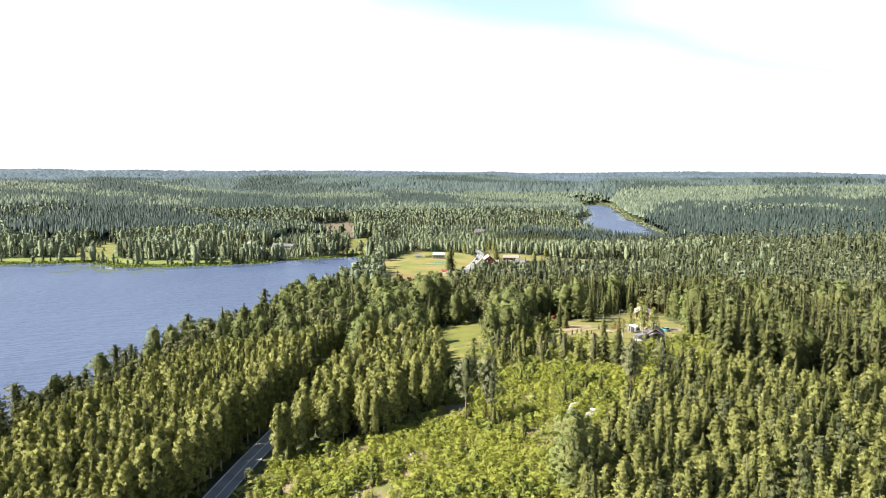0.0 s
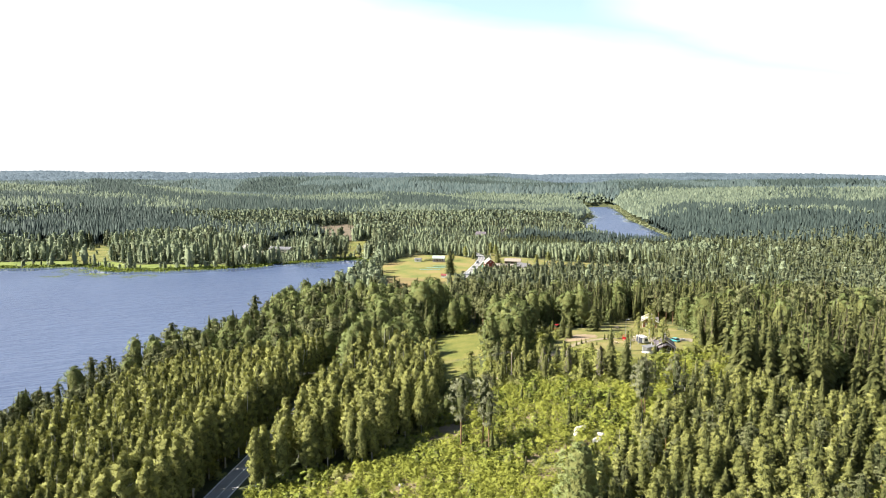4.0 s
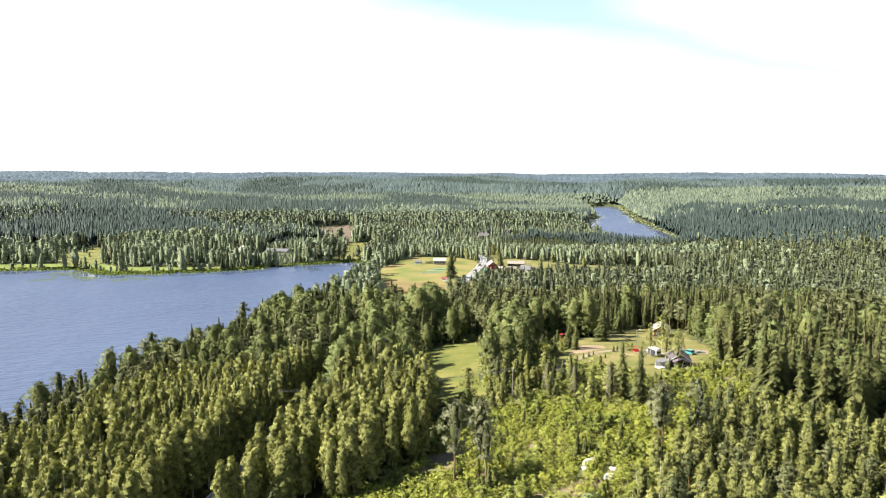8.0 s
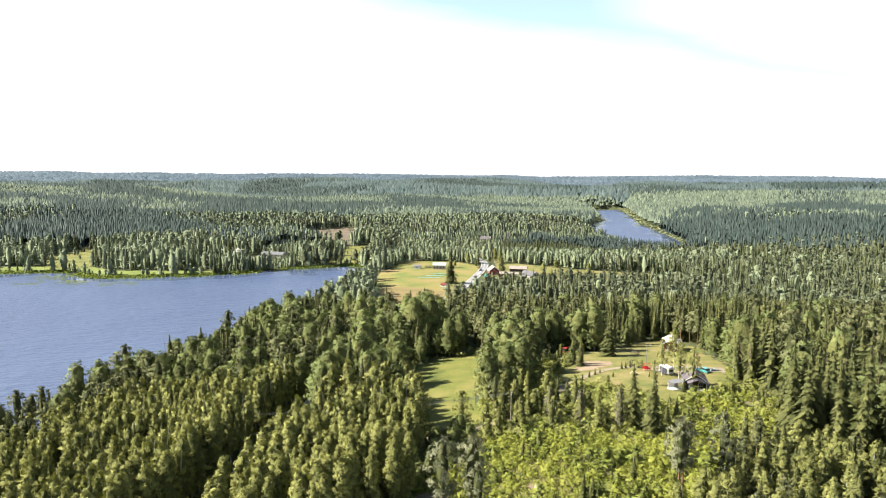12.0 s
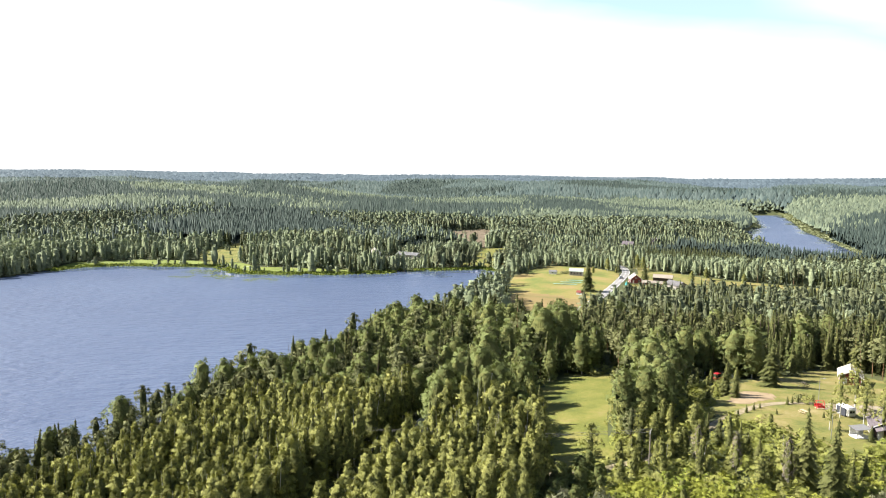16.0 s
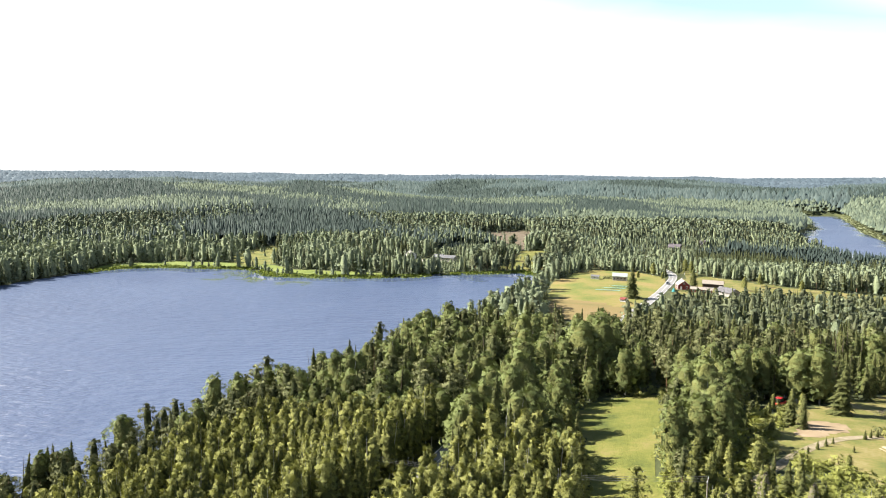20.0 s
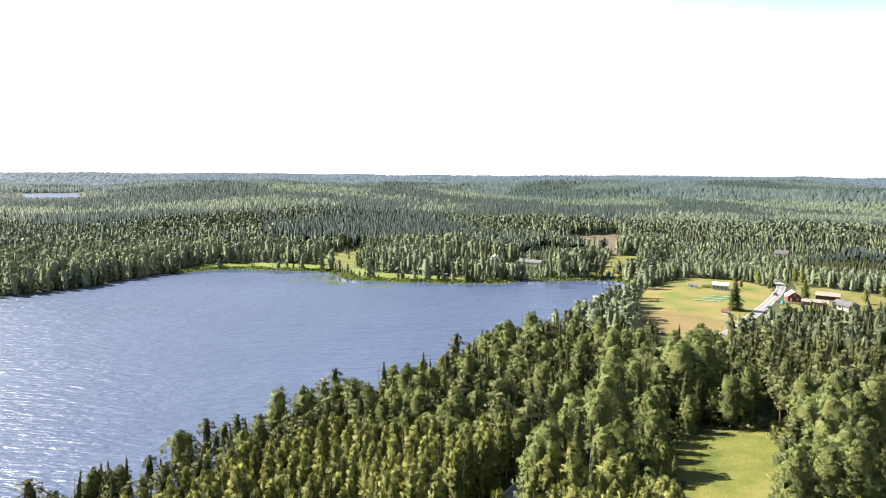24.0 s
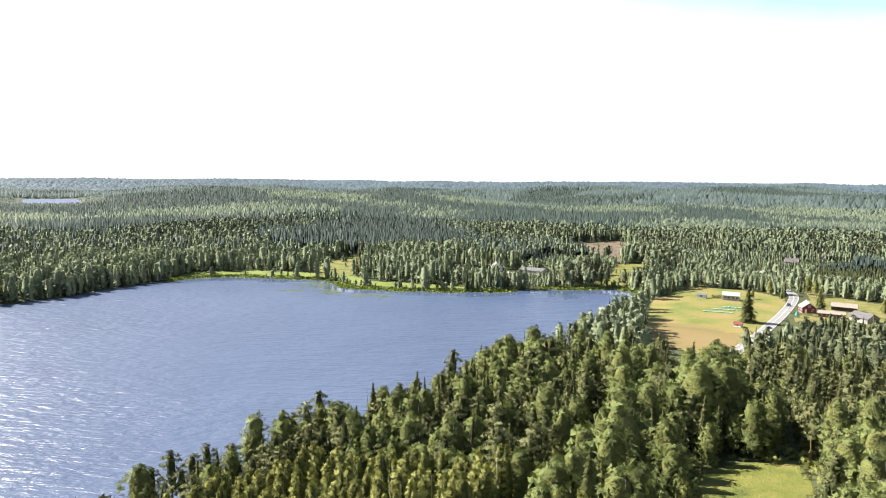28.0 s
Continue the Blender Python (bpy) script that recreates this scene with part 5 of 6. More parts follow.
def house(name, x, y, turn, wide, deep, eave, rise, wall, roof, trim, label, group="", windows=2, door=True, chimney=True, over=0.45, z=None, category="house"):
    """A gabled timber house: ridge along local y, gables at both ends."""
    h = thing(name, x, y, turn, label, category, group, z)
    w, d, t = wide / 2, deep / 2, 0.16
    part("foundation", box(-w - 0.05, w + 0.05, -d - 0.05, d + 0.05, -1.0, 0.3), M_STONE, h)
    gable = [(-w, 0.3), (w, 0.3), (w, eave), (0, eave + rise), (-w, eave)]
    part("gable_wall", prism(gable, -d, -d + t), wall, h)
    part("gable_wall", prism(gable, d - t, d), wall, h)
    part("side_wall", box(-w, -w + t, -d + t, d - t, 0.3, eave), wall, h)
    part("side_wall", box(w - t, w, -d + t, d - t, 0.3, eave), wall, h)
    k = rise / w
    ox, oz = w + over, eave - over * k
    for s in (-1, 1):
        slope = part("roof_slope", prism([(0, eave + rise + 0.02), (s * ox, oz + 0.02), (s * ox, oz + 0.14), (0, eave + rise + 0.16)], -d - over, d + over), roof, h)
        for yy in np.arange(-d - over + 0.25, d + over, 0.62):
            part("roof_rib", prism([(0, eave + rise + 0.16), (s * ox, oz + 0.14), (s * ox, oz + 0.185), (0, eave + rise + 0.205)], yy, yy + 0.05), roof, slope)
        for e in (-1, 1):
            yb = e * (d + over)
            part("bargeboard", prism([(0, eave + rise - 0.12), (s * (ox + 0.02), oz - 0.12), (s * (ox + 0.02), oz + 0.13), (0, eave + rise + 0.15)], min(yb, yb + e * 0.04), max(yb, yb + e * 0.04)), trim, h)
        for e in (-1, 1):
            part("corner_board", box(s * w - 0.07, s * w + 0.07, e * d - 0.07, e * d + 0.07, 0.3, eave - 0.02), trim, h)
    part("ridge_cap", prism([(-0.16, eave + rise + 0.1), (0, eave + rise + 0.24), (0.16, eave + rise + 0.1)], -d - over, d + over), roof, h)
    sill = 1.15 if eave > 2.2 else 0.9
    wh = min(1.2, eave - sill - 0.3)
    for e in (-1, 1):
        if windows:
            for u in ([-0.24, 0.24] if wide > 4.5 else [0]):
                if not (door and e < 0 and u <= 0):
                    window(h, u * wide, e * d, sill, 0.9, wh, "y", trim, e)
            if rise > 2.0:
                window(h, 0, e * d, eave + 0.25, 0.8, 0.9, "y", trim, e)
        for n in range(windows):
            window(h, e * w, -d + deep * (n + 0.5) / windows, sill, 1.1, wh, "x", trim, e)
    if door:
        u = -0.24 * wide if wide > 4.5 else 0
        dr = part("door", box(u - 0.45, u + 0.45, -d - 0.05, -d + 0.02, 0.3, 2.3 if eave > 2.35 else eave - 0.05, 0.01), trim, h)
        part("handle", box(u + 0.3, u + 0.42, -d - 0.1, -d - 0.05, 1.3, 1.34), M_STEEL, dr)
        part("step", box(u - 0.7, u + 0.7, -d - 0.7, -d - 0.07, -0.6, 0.22, 0.02), M_WOOD, h)
    if chimney:
        zc = eave + rise
        ch = part("chimney", box(-0.35, 0.35, 0.1 * deep, 0.1 * deep + 0.8, zc - 0.5, zc + 0.9, 0.02), M_STONE, h)
        part("chimney_cap", box(-0.42, 0.42, 0.1 * deep - 0.07, 0.1 * deep + 0.87, zc + 0.9, zc + 1.0, 0.02), M_ROOFDARK, ch)
    return h


def wheel(parent, x, y, r=0.33, w=0.2):
    t = part("wheel", rod((x - w / 2, y, r), (x + w / 2, y, r), r, None, 14), M_TYRE, parent)
    part("rim", rod((x - w / 2 - 0.01, y, r), (x + w / 2 + 0.01, y, r), r * 0.6, None, 10), M_STEEL, t)


def car(name, x, y, turn, paint_mat, label, z=None, high=1.45, long=4.3):
    """A parked car: body, glazed cabin, wheels, lamps, bumpers."""
    c = thing(name, x, y, turn, label, "car", "", z)
    L, w = long / 2, 0.86
    side = [(-L, 0.35), (-L + 0.1, 0.8), (-L + 0.25, 0.92), (L * 0.35, 0.95), (L - 0.2, 0.8), (L, 0.55), (L - 0.02, 0.3), (-L + 0.1, 0.25)]
    cab = [(-L + 0.3, 0.92), (-L + 0.75, high), (L * 0.08, high), (L * 0.42, 0.94)]

    def along(outline, half):
        bm = prism(outline, -half, half)
        bmesh.ops.rotate(bm, verts=bm.verts, cent=(0, 0, 0), matrix=Matrix.Rotation(radians(90), 3, "Z"))
        return bm
    bm = along(side, w)
    bmesh.ops.bevel(bm, geom=bm.edges[:], offset=0.06, segments=2, affect="EDGES")
    part("body", bm, paint_mat, c)
    bm = along(cab, w - 0.1)
    bmesh.ops.bevel(bm, geom=bm.edges[:], offset=0.05, segments=2, affect="EDGES")
    part("cabin_glass", bm, M_GLASS, c)
    part("roof_panel", box(-w + 0.12, w - 0.12, -L + 0.75, L * 0.08, high - 0.02, high + 0.03, 0.02), paint_mat, c)
    for sx in (-1, 1):
        for yy in (-L * 0.62, L * 0.62):
            wheel(c, sx * (w - 0.06), yy)
        part("headlight", box(sx * 0.6 - 0.16, sx * 0.6 + 0.16, L - 0.1, L - 0.0, 0.6, 0.72, 0.02), M_WHITE, c)
        part("tail_light", box(sx * 0.66 - 0.1, sx * 0.66 + 0.1, -L - 0.02, -L + 0.1, 0.65, 0.85, 0.02), M_CARRED, c)
    part("bumper", box(-w + 0.05, w - 0.05, L - 0.08, L + 0.06, 0.32, 0.5, 0.03), M_TYRE, c)
    part("bumper", box(-w + 0.05, w - 0.05, -L - 0.06, -L + 0.08, 0.32, 0.5, 0.03), M_TYRE, c)
    return c


# ------------------------------------------------- the cottage and its yard
cottage = house("cottage", 62.5, 223.5, -12, 5.2, 6.6, 2.5, 1.75, M_BROWN, M_ROOFDARK, M_WHITE, "dark brown timber cottage with white porch and dark roof", "", 2)
porch = part("porch_floor", box(-1.9, 2.5, -5.6, -3.38, -0.9, 0.25, 0.02), M_WHITE, cottage)
for px in (-1.75, 0.3, 2.35):
    part("porch_post", box(px - 0.07, px + 0.07, -5.5, -5.36, 0.25, 2.3), M_WHITE, porch)
part("porch_rail", box(-1.75, 0.3, -5.46, -5.4, 1.0, 1.1), M_WHITE, porch)
for k in range(14):
    part("baluster", box(-1.7 + 0.145 * k, -1.63 + 0.145 * k, -5.45, -5.41, 0.25, 1.0), M_WHITE, porch)
part("porch_panel", box(0.4, 2.3, -5.45, -5.38, 0.25, 1.2), M_WHITEB, porch)
part("porch_roof", prism([(-2.2, 2.3), (0.25, 3.3), (2.8, 2.3), (2.8, 2.42), (0.25, 3.43), (-2.2, 2.42)], -5.9, -3.2), M_ROOFDARK, cottage)

deck = thing("garden_terrace", 56.6, 219.6, 15, "white-boarded terrace with a grey roof beside the cottage", "terrace")
deck.scale = (0.78, 0.78, 0.85)
for k in range(22):
    part("deck_board", box(-1.9 + 0.175 * k, -1.735 + 0.175 * k, -1.6, 1.6, 0.35, 0.4), M_WHITE, deck)
part("skirt", box(-1.95, 1.95, -1.62, -1.56, -0.8, 0.34), M_WHITEB, deck)
part("skirt", box(-1.95, -1.89, -1.56, 1.6, -0.8, 0.34), M_WHITEB, deck)
for px, py in ((-1.8, -1.5), (1.8, -1.5), (-1.8, 1.5), (1.8, 1.5)):
    part("post", box(px - 0.06, px + 0.06, py - 0.06, py + 0.06, 0.4, 2.3), M_WHITE, deck)
part("roof", prism([(-2.1, 2.3), (2.1, 2.65), (2.1, 2.75), (-2.1, 2.4)], -1.9, 1.9), M_ROOFGREY, deck)
part("back_wall", box(-1.85, 1.85, 1.5, 1.58, 0.4, 2.3), M_WHITEB, deck)
for py in (-1.5,):
    part("rail", box(-1.75, 1.75, py - 0.03, py + 0.03, 1.15, 1.25), M_WHITE, deck)
    for k in range(16):
        part("baluster", box(-1.7 + 0.215 * k, -1.62 + 0.215 * k, py - 0.02, py + 0.02, 0.4, 1.15), M_WHITE, deck)

van = thing("caravan", 60.2, 239.5, 20, "white caravan with a dark awning side on the lawn", "caravan")
part("body", box(-1.05, 1.05, -2.1, 2.1, 0.45, 2.45, 0.22), M_WHITE, van)
part("awning", box(-1.35, -1.07, -1.6, 1.4, 0.4, 2.2, 0.04), M_CARDARK, van, "dark blue-black awning")
window(van, 1.05, 0.3, 1.3, 1.2, 0.55, "x", M_STEEL, 1)
window(van, 0, -2.1, 1.3, 1.2, 0.55, "y", M_STEEL, -1)
wheel(van, -0.95, 0.0), wheel(van, 0.95, 0.0)
part("drawbar", rod((0, 2.05, 0.5), (0, 3.2, 0.45), 0.05), M_STEEL, van)
part("jockey_leg", rod((0, 3.0, -0.1), (0, 3.0, 0.5), 0.04), M_STEEL, van)

house("red_barn", 76.5, 287.5, -16, 5.4, 8.0, 3.1, 1.5, M_RED, M_ROOFPALE, M_WHITE, "red-boarded outbuilding with a cream sheet-metal roof", "", 1, True, False, 0.7, None, "outbuilding")
car("parked_car", 72.0, 243.5, 28, M_TEAL, "teal car parked beside the cottage")
car("parked_van", 38.4, 279.5, -40, M_CARRED, "bright red van standing at the edge of the lawn", None, 2.0, 4.8)
trailer = thing("flat_trailer", 42.2, 281.6, -70, "pale covered trailer beside the red van", "trailer")
part("bed", box(-0.8, 0.8, -1.4, 1.4, 0.5, 1.0, 0.05), M_WHITE, trailer)
part("cover", prism([(-0.8, 1.0), (0.8, 1.0), (0.5, 1.35), (-0.5, 1.35)], -1.35, 1.35), M_WHITE, trailer)
wheel(trailer, -0.85, 0.0, 0.3), wheel(trailer, 0.85, 0.0, 0.3)
part("drawbar", rod((0, 1.4, 0.5), (0, 2.5, 0.3), 0.04), M_STEEL, trailer)

table = thing("picnic_table", 51.0, 238.5, 25, "weathered wooden picnic table with two benches", "table")
for k in range(5):
    part("top_plank", box(-0.4 + 0.16 * k, -0.26 + 0.16 * k, -0.95, 0.95, 0.72, 0.76), M_WOOD, table)
for s in (-1, 1):
    part("bench_plank", box(s * 0.75 - 0.13, s * 0.75 + 0.13, -0.95, 0.95, 0.42, 0.46), M_WOOD, table)
    for yy in (-0.7, 0.7):
        part("leg", rod((s * 0.25, yy, 0.74), (s * 0.75, yy, -0.05), 0.045, None, 6), M_WOOD, table)
for yy in (-0.7, 0.7):
    part("cross_beam", box(-0.85, 0.85, yy - 0.03, yy + 0.03, 0.36, 0.42), M_WOOD, table)

swing = thing("garden_swing", 56.2, 245.0, 10, "red-painted wooden garden swing with two facing seats", "swing")
for sx in (-1, 1):
    for sy in (-1, 1):
        part("post", rod((sx * 1.0, sy * 0.7, 0), (sx * 0.9, sy * 0.3, 2.0), 0.05, None, 6), M_CARRED, swing)
    part("seat", box(-0.85, 0.85, sx * 0.55 - 0.2, sx * 0.55 + 0.2, 0.45, 0.5), M_CARRED, swing)
    part("backrest", box(-0.85, 0.85, sx * 0.8 - 0.03, sx * 0.8 + 0.03, 0.5, 1.05), M_CARRED, swing)
part("floor", box(-0.9, 0.9, -0.7, 0.7, 0.15, 0.2), M_WOOD, swing)
part("top_beam", box(-1.0, 1.0, -0.05, 0.05, 1.95, 2.05), M_CARRED, swing)


def yard_lamp(x, y, h):
    p = thing("yard_lamp", x, y, 0, "tall grey steel lamp post on the lawn", "lamp post")
    part("post", rod((0, 0, -0.3), (0, 0, h), 0.09, 0.05), M_STEEL, p)
    part("arm", rod((0, 0, h), (0.9, 0, h + 0.15), 0.035), M_STEEL, p)
    part("lamp_head", box(0.8, 1.35, -0.12, 0.12, h + 0.08, h + 0.22, 0.03), M_WHITE, p)


yard_lamp(57.5, 250.5, 6.5)
yard_lamp(50.3, 216.5, 5.5)
for k, (px, py, ph) in enumerate(((49.5, 247.2, 2.3), (51.0, 248.6, 2.2), (52.6, 249.8, 2.4), (33.6, 230.2, 1.9), (35.6, 233.2, 1.8), (38.0, 236.5, 2.1), (40.2, 239.3, 2.0), (42.0, 241.5, 1.7), (44.5, 236.0, 1.6), (54.2, 235.0, 1.7), (66.5, 213.5, 2.4), (57.6, 216.6, 3.6))):
    tree("spruce", px, py, ph, 1.7, "small clipped spruce standing on the yard lawn", "yard spruces", seed=500 + k)
tree("spruce", 51.0, 271.5, 13.5, 1.75, "broad light green spruce on the lawn", seed=520)
tree("spruce", 36.6, 256.5, 9.0, 1.6, "dense dark conifer beside the driveway", "driveway conifers", seed=521)
tree("spruce", 38.6, 253.6, 8.4, 1.5, "dense dark conifer beside the driveway", "driveway conifers", seed=522)
tree("spruce", 43.5, 286.0, 6.5, 1.4, "bushy spruce behind the lawn", seed=523)
for k, (px, py, ph, pw) in enumerate(((59.6, 226.6, 11.5, 0.85), (60.4, 218.6, 11.5, 0.8), (58.2, 236.8, 11.0, 0.8), (64.5, 246.5, 12.5, 1.0), (52.2, 224.0, 7.0, 0.9), (2.4, 196.5, 10.3, 1.15))):
    tree("thin_birch", px, py, ph, 1.35 * pw, "slender white-stemmed birch standing alone on grass", "lone birches", seed=540 + k)


def bush(x, y, h, wide, mat, label, category="bush", seed=1, name="bush", group=""):
    v, f, n, _ = bush_crown(seed, 170)
    ob = new(name, mesh_from(name, v, f, mat, True, None, n))
    ob.matrix_basis = Matrix.Translation((x, y, gz(x, y) - 0.1)) @ Matrix.Diagonal((wide, wide, h, 1))
    return tagged(ob, label, category, group)


bush(54.8, 249.3, 3.6, 4.6, M_BIRCH, "large rounded green bush on the lawn", "bush", 3)
bush(53.2, 251.6, 2.6, 3.0, M_PINE, "dark green juniper bush on the lawn", "bush", 4)
bush(58.2, 224.8, 2.0, 2.6, M_SHRUB, "round bright green shrub before the cottage", "bush", 5)
bush(60.2, 273.5, 2.2, 3.6, M_DEAD, "greyish brown leafless bush by the spruces", "bush", 6)
bush(70.0, 216.5, 2.4, 4.4, M_PINE, "dark green bush below the cottage", "bush", 7)
bush(75.5, 222.0, 2.2, 5.0, M_PINE, "dark green bush below the cottage", "bush", 8)


def stone(x, y, w, d, h, seed, label="grey lichened granite boulder in the felling", sink=0.25):
    bm = bmesh.new()
    bmesh.ops.create_icosphere(bm, subdivisions=3, radius=1.0)
    for v in bm.verts:
        n = noise.fractal(v.co * 1.3 + Vector((seed * 7.1, 0, 0)), 1.0, 2.0, 3)
        v.co *= 1 + 0.35 * n
        v.co = Vector((v.co.x * w / 2, v.co.y * d / 2, v.co.z * h / 2 + h * (0.5 - sink)))
    me = bpy.data.meshes.new("boulder")
    bm.to_mesh(me)
    bm.free()
    me.materials.append(M_STONE)
    ob = new("boulder", me)
    ob.matrix_basis = pose(x, y, gz(x, y), 0, 0, seed * 40)
    return tagged(ob, label, "rock", "boulders of the felling")


for k, (px, py, pw, pd, ph) in enumerate(((24.0, 152.0, 3.6, 2.4, 1.5), (25.6, 145.5, 3.0, 2.0, 0.9), (22.5, 150.0, 1.6, 1.3, 0.8), (27.0, 148.5, 1.3, 1.0, 0.7), (8.0, 128.0, 1.6, 1.2, 0.6), (-12.0, 140.0, 1.5, 1.2, 0.6), (15.5, 163.0, 1.8, 1.2, 0.7), (-22.0, 128.0, 1.2, 1.0, 0.5), (76.0, 246.0, 2.2, 1.6, 0.9))):
    stone(px, py, pw, pd, ph, k + 1)

for k in range(14):
    px, py = random.Random(k).uniform(-30, 34), random.Random(k + 50).uniform(108, 172)
    if inside_by(np.array([px]), np.array([py]), SHRUBS)[0] < 2:
        continue
    st = thing("stump", px, py, 37 * k, "old sawn grey-brown tree stump in the felling", "stump", "felling stumps")
    part("stem", rod((0, 0, -0.2), (0, 0, 0.55), 0.34, 0.26, 10), M_BARK, st)
    part("cut_face", rod((0, 0, 0.55), (0, 0, 0.57), 0.25, 0.25, 10), M_WOOD, st)
# seed trees left standing on the felling
for k, (px, py, ph) in enumerate(((-0.8, 151.5, 16.5), (3.6, 152.0, 16.0), (4.8, 149.0, 12.5), (35.4, 151.0, 14.5), (36.6, 152.2, 14.0), (43.0, 153.5, 14.0))):
    tree("thin_pine", px, py, ph, 1.0, "thin seed pine with a long bare stem", "seed pines", seed=600 + k)
for k, (px, py, ph) in enumerate(((5.2, 147.2, 5.5), (21.8, 154.0, 6.0), (23.4, 155.6, 4.6), (-3.0, 118.0, 3.4), (31.0, 160.0, 5.2), (-18.0, 120.0, 3.0), (14.0, 176.0, 4.2), (40.0, 172.0, 4.6), (11.0, 137.0, 3.2), (46.0, 178.0, 5.0), (44.0, 185.0, 6.0), (46.5, 187.5, 6.5), (42.0, 187.0, 5.5), (48.5, 186.0, 5.0), (-39.5, 146.0, 5.0), (-37.5, 143.0, 3.0), (56.0, 186.0, 5.0))):
    tree("spruce", px, py, ph, 1.25, "young dark spruce growing among yellow-green shrubs", "felling spruces", seed=620 + k)
for k, (px, py, ph) in enumerate(((28.0, 193.0, 8.5), (35.0, 187.0, 9.0), (22.0, 199.0, 8.0))):
    t = tree("birch", px, py, ph, 0.8, "dead grey-brown birch with dry twigs", "dead trees", seed=660 + k)
    for o in t.children:
        if o.name.startswith("crown"):
            o.data = o.data.copy()
            o.data.materials[0] = M_DEAD


# --------------------------------------------------------- the power line
def power_pole(x, y, turn, h=9.0):
    p = thing("power_pole", x, y, turn, "grey wooden power pole with a cross-arm", "pole", "power poles")
    part("pole", rod((0, 0, -0.5), (0, 0, h), 0.15, 0.1), M_POLE, p)
    part("cross_arm", box(-1.0, 1.0, -0.06, 0.06, h - 0.35, h - 0.22), M_STEEL, p)
    for k in (-0.9, 0, 0.9):
        part("insulator", rod((k, 0, h - 0.22), (k, 0, h + 0.03), 0.05, 0.03), M_WHITE, p)
    return Vector((x, y, gz(x, y) + h)), radians(turn)


POLES = [power_pole(13.0, 192.5, 80), power_pole(-53.0, 209.0, 60), power_pole(-66.0, 165.0, 15)]
for (pa, ta), (pb, tb) in zip(POLES, POLES[1:]):
    for k in (-0.9, 0, 0.9):
        a = pa + Vector((k * math.cos(ta), k * math.sin(ta), 0))
        b = pb + Vector((k * math.cos(tb), k * math.sin(tb), 0))
        cu = bpy.data.curves.new("cable", "CURVE")
        cu.dimensions, cu.bevel_depth, cu.bevel_resolution = "3D", 0.022, 1
        sp = cu.splines.new("POLY")
        sp.points.add(16)
        for n in range(17):
            s = n / 16
            q = a.lerp(b, s) - Vector((0, 0, 1.5 * 4 * s * (1 - s)))
            sp.points[n].co = (*q, 1)
        cu.materials.append(M_WIRE)
        tagged(new("power_cable", cu), "thin dark overhead power cable between poles", "cable", "power cables")

# ---------------------------------------------------------- the lakeside farm
house("farmhouse", 25.5, 534.0, 8, 7.0, 8.5, 3.2, 2.6, M_RED, M_ROOFPALE, M_WHITE, "red-painted farmhouse with white trim and pale roof", "farm buildings", 3)
house("cow_shed", 36.0, 523.5, 82, 4.4, 12.0, 2.3, 1.0, M_RED, M_ROOFBROWN, M_WHITE, "long low red shed with a brown roof", "farm buildings", 4, True, False, 0.5, None, "shed")
house("hay_barn", 44.5, 548.0, 80, 6.0, 12.0, 2.6, 1.6, M_BROWN, M_ROOFBROWN, M_BROWN, "dark brown barn with a wide faded roof", "farm buildings", 2, True, False, 0.5, None, "barn")
house("grey_shed", 50.0, 518.0, 40, 7.5, 11.0, 2.7, 2.0, M_GREYB, M_ROOFSLATE, M_GREYB, "weathered grey wooden shed with a grey roof", "farm buildings", 1, True, False, 0.5, None, "shed")
house("greenhouse_barn", -13.5, 557.0, 86, 6.0, 9.0, 3.2, 1.6, M_GREYB, M_ROOFGREEN, M_WHITE, "low grey farm building with a pale green roof", "farm buildings", 4, True, False, 0.5, None, "farm building")
house("white_shed", -30.0, 557.0, 80, 3.0, 5.0, 2.0, 0.8, M_WHITEB, M_ROOFGREY, M_WHITE, "small white shed at the end of the field", "farm buildings", 1, True, False, 0.3, None, "shed")
house("red_hut", -8.2, 476.0, 70, 2.6, 3.4, 1.6, 0.8, M_WHITEB, M_RED, M_WHITE, "tiny white hut with a red roof in the field", "farm buildings", 1, True, False, 0.3, None, "hut")
tree("spruce", -4.2, 490.0, 18.5, 2.0, "large dark old spruce standing alone beside the road", seed=700)
tree("spruce", 32.0, 541.0, 13.0, 2.2, "dark spruce beside the red farmhouse", seed=701)
for k, (px, py, ph) in enumerate(((8.0, 585.0, 10), (14.0, 568.0, 6), (30.0, 602.0, 12), (34.0, 596.0, 11), (62.0, 540.0, 9), (74.0, 560.0, 9), (95.0, 545.0, 8), (-2.0, 566.0, 6))):
    tree("birch", px, py, ph, 1.5, "broad green birch beside the farm road", "farm birches", seed=710 + k)
for k in range(3):
    net = new("crop_net", None)
    bm = bmesh.new()
    bmesh.ops.create_grid(bm, x_segments=12, y_segments=2, size=0.5)
    for v in bm.verts:
        v.co = Vector((v.co.x * (15 - 2 * k), v.co.y * 2.4, 0.35 + 0.12 * math.sin(v.co.x * 40 + k)))
    net.matrix_basis = pose(-19.0 + 3.5 * k, 512.0 + 9.0 * k, gz(-19 + 3.5 * k, 512 + 9 * k), 0, 0, 4)
    part("netting", bm, M_NET, net)
    for s in (-1, 1):
        part("hem_bar", rod((-7 * s, -1.2, 0.3), (-7 * s, 1.2, 0.3), 0.05, None, 6), M_STEEL, net)
    tagged(net, "pale turquoise crop netting spread on the field", "net", "crop nets")
cone = thing("covered_haystack", 19.8, 522.0, 0, "teal conical tarpaulin over a stack by the farmhouse", "haystack")
part("tarpaulin", rod((0, 0, 0), (0, 0, 2.0), 1.2, 0.3, 10), M_TEAL, cone)
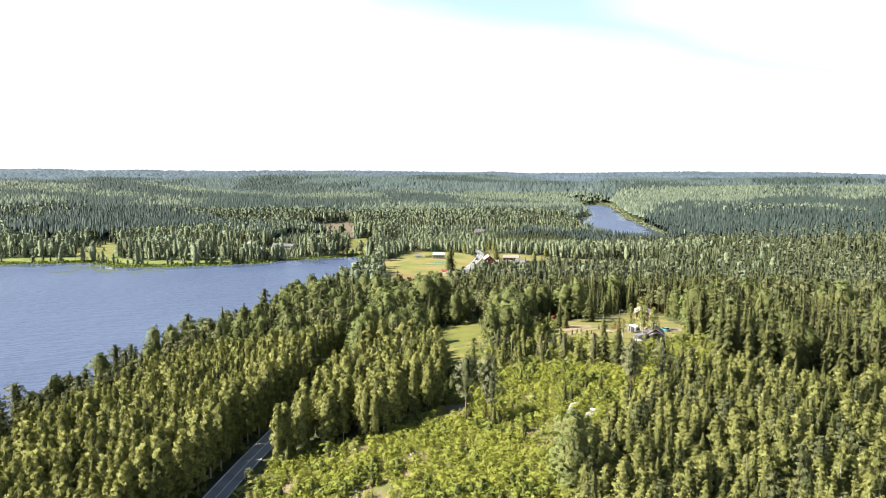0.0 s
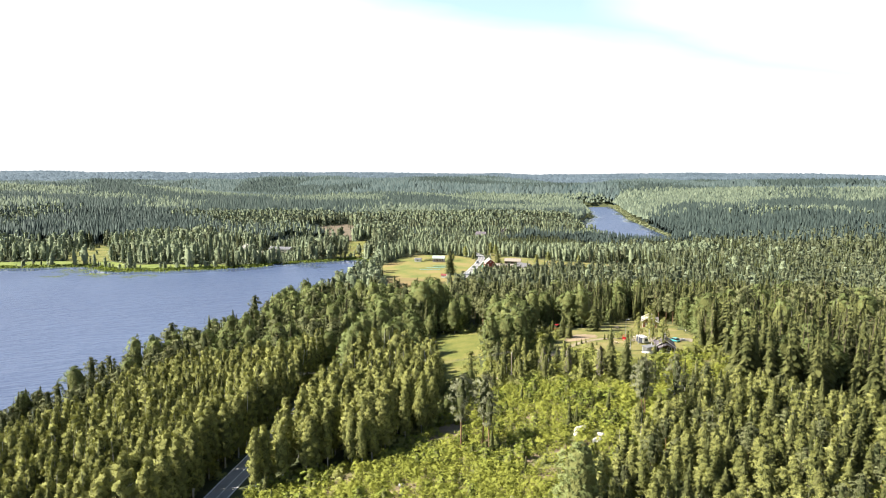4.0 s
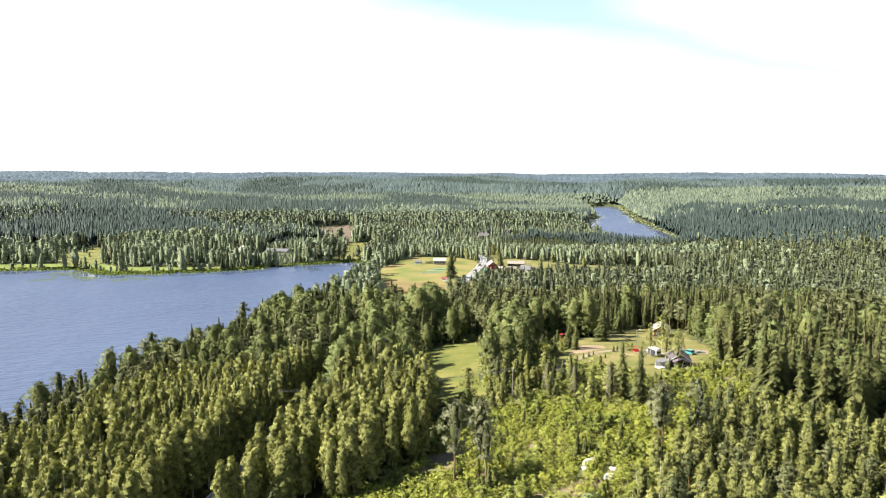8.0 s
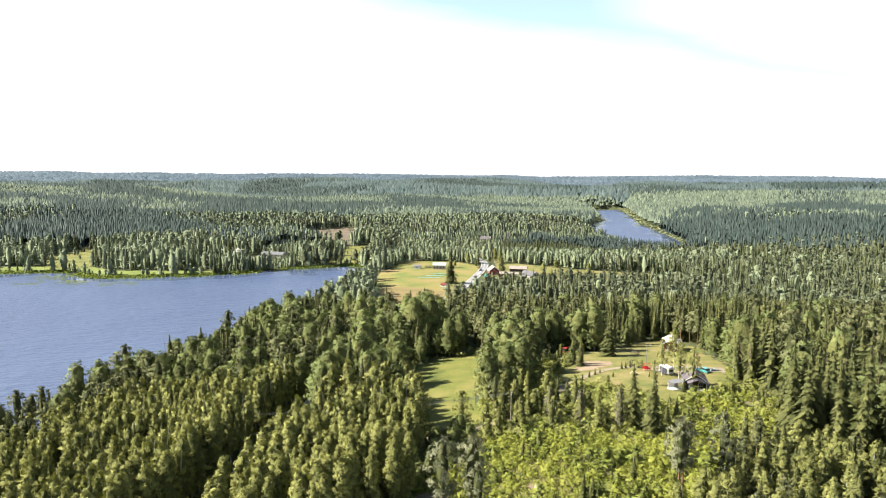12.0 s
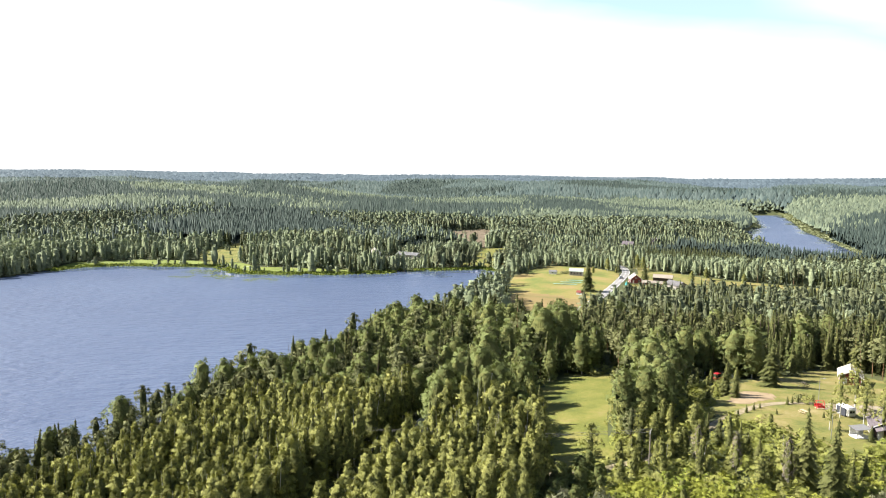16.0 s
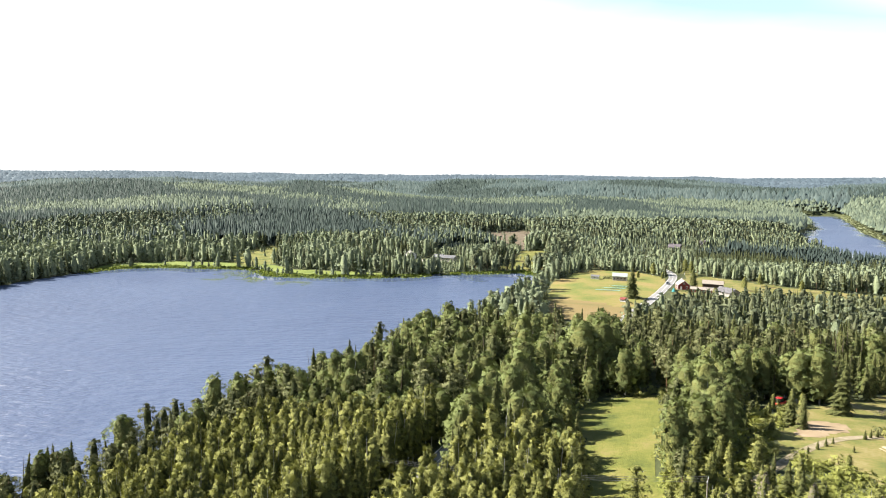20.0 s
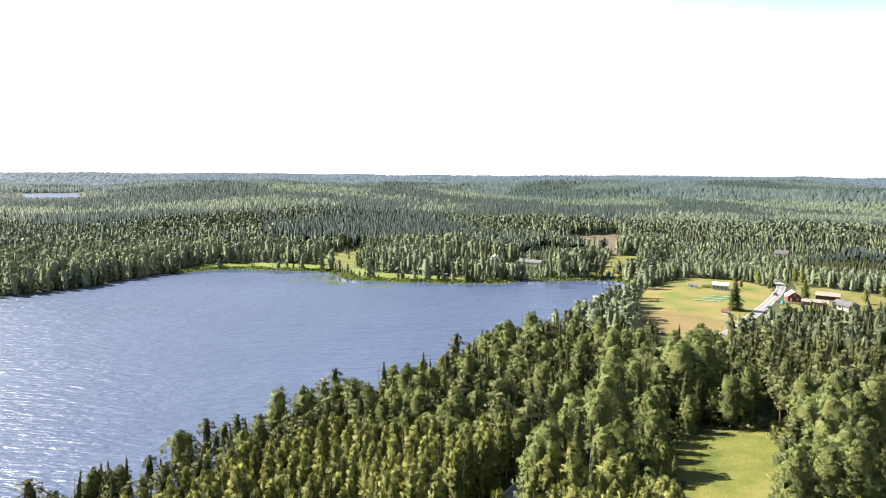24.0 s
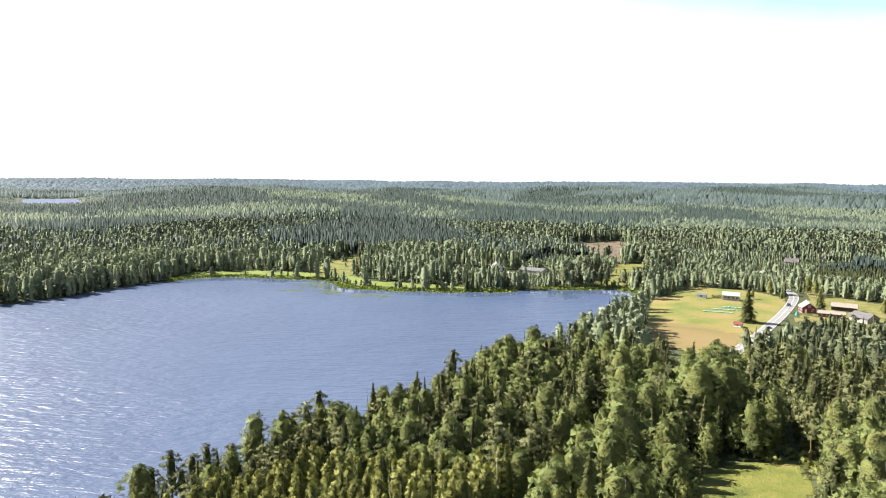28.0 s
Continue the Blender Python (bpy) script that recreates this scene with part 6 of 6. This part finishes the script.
part("top_knot", rod((0, 0, 2.0), (0, 0, 2.25), 0.26, 0.1, 8), M_TEAL, cone)
car("road_car", 17.0, 549.5, 168, M_CARDARK, "dark car on the pale road past the farm", gz(17.0, 549.5) + 0.22)
for k in range(4):
    bush(-24.0 + 1.5 * k, 559.5 + 0.4 * k, 2.6, 3.6, M_PINE, "dark green garden bush beside the green-roofed building", "bush", 31 + k, "bush", "farm bushes")
for k in range(9):
    bush(17.0 + 1.6 * k, 525.5 - 0.5 * k, 1.5, 2.4, M_PINE, "clipped dark green hedge along the farm garden", "hedge", 20 + k % 3, "hedge", "farm hedge")

# --------------------------------------------------- houses across the water
house("villa", -186.0, 622.0, 25, 8.0, 11.0, 3.4, 2.8, M_WHITEB, M_ROOFPALE, M_WHITE, "white villa with a pale roof above the far shore", "lakeside houses", 3)
house("long_house", -154.0, 615.0, 78, 8.0, 19.0, 3.0, 1.6, M_YELLOWB, M_ROOFGREY, M_WHITE, "long pale house with a grey roof near the shore", "lakeside houses", 5)
house("sauna", -166.0, 592.0, 70, 4.0, 6.0, 2.2, 1.0, M_WHITEB, M_ROOFPALE, M_WHITE, "small white sauna hut by the water", "lakeside houses", 1, True, False, 0.3, None, "hut")
house("lake_hut", -447.0, 555.0, 60, 5.0, 7.0, 2.6, 1.6, M_WHITEB, M_ROOFPALE, M_WHITE, "white hut among birches on the far shore", "lakeside houses", 2, True, False, 0.4, None, "hut")
house("log_house", 28.5, 762.0, 75, 8.0, 10.0, 3.4, 2.8, M_BROWN, M_ROOFDARK, M_WHITE, "dark log house with a dark roof among young trees", "hillside houses", 3)
house("log_house", 57.0, 803.0, 20, 9.0, 11.0, 3.6, 3.4, M_BROWN, M_ROOFDARK, M_WHITE, "dark brown log house with a dark roof among trees", "hillside houses", 3)
house("grey_cabin", -62.0, 742.0, 60, 5.0, 7.0, 2.6, 1.4, M_GREYB, M_ROOFPALE, M_WHITE, "small grey cabin among young birches", "hillside houses", 1, True, False, 0.4, None, "cabin")
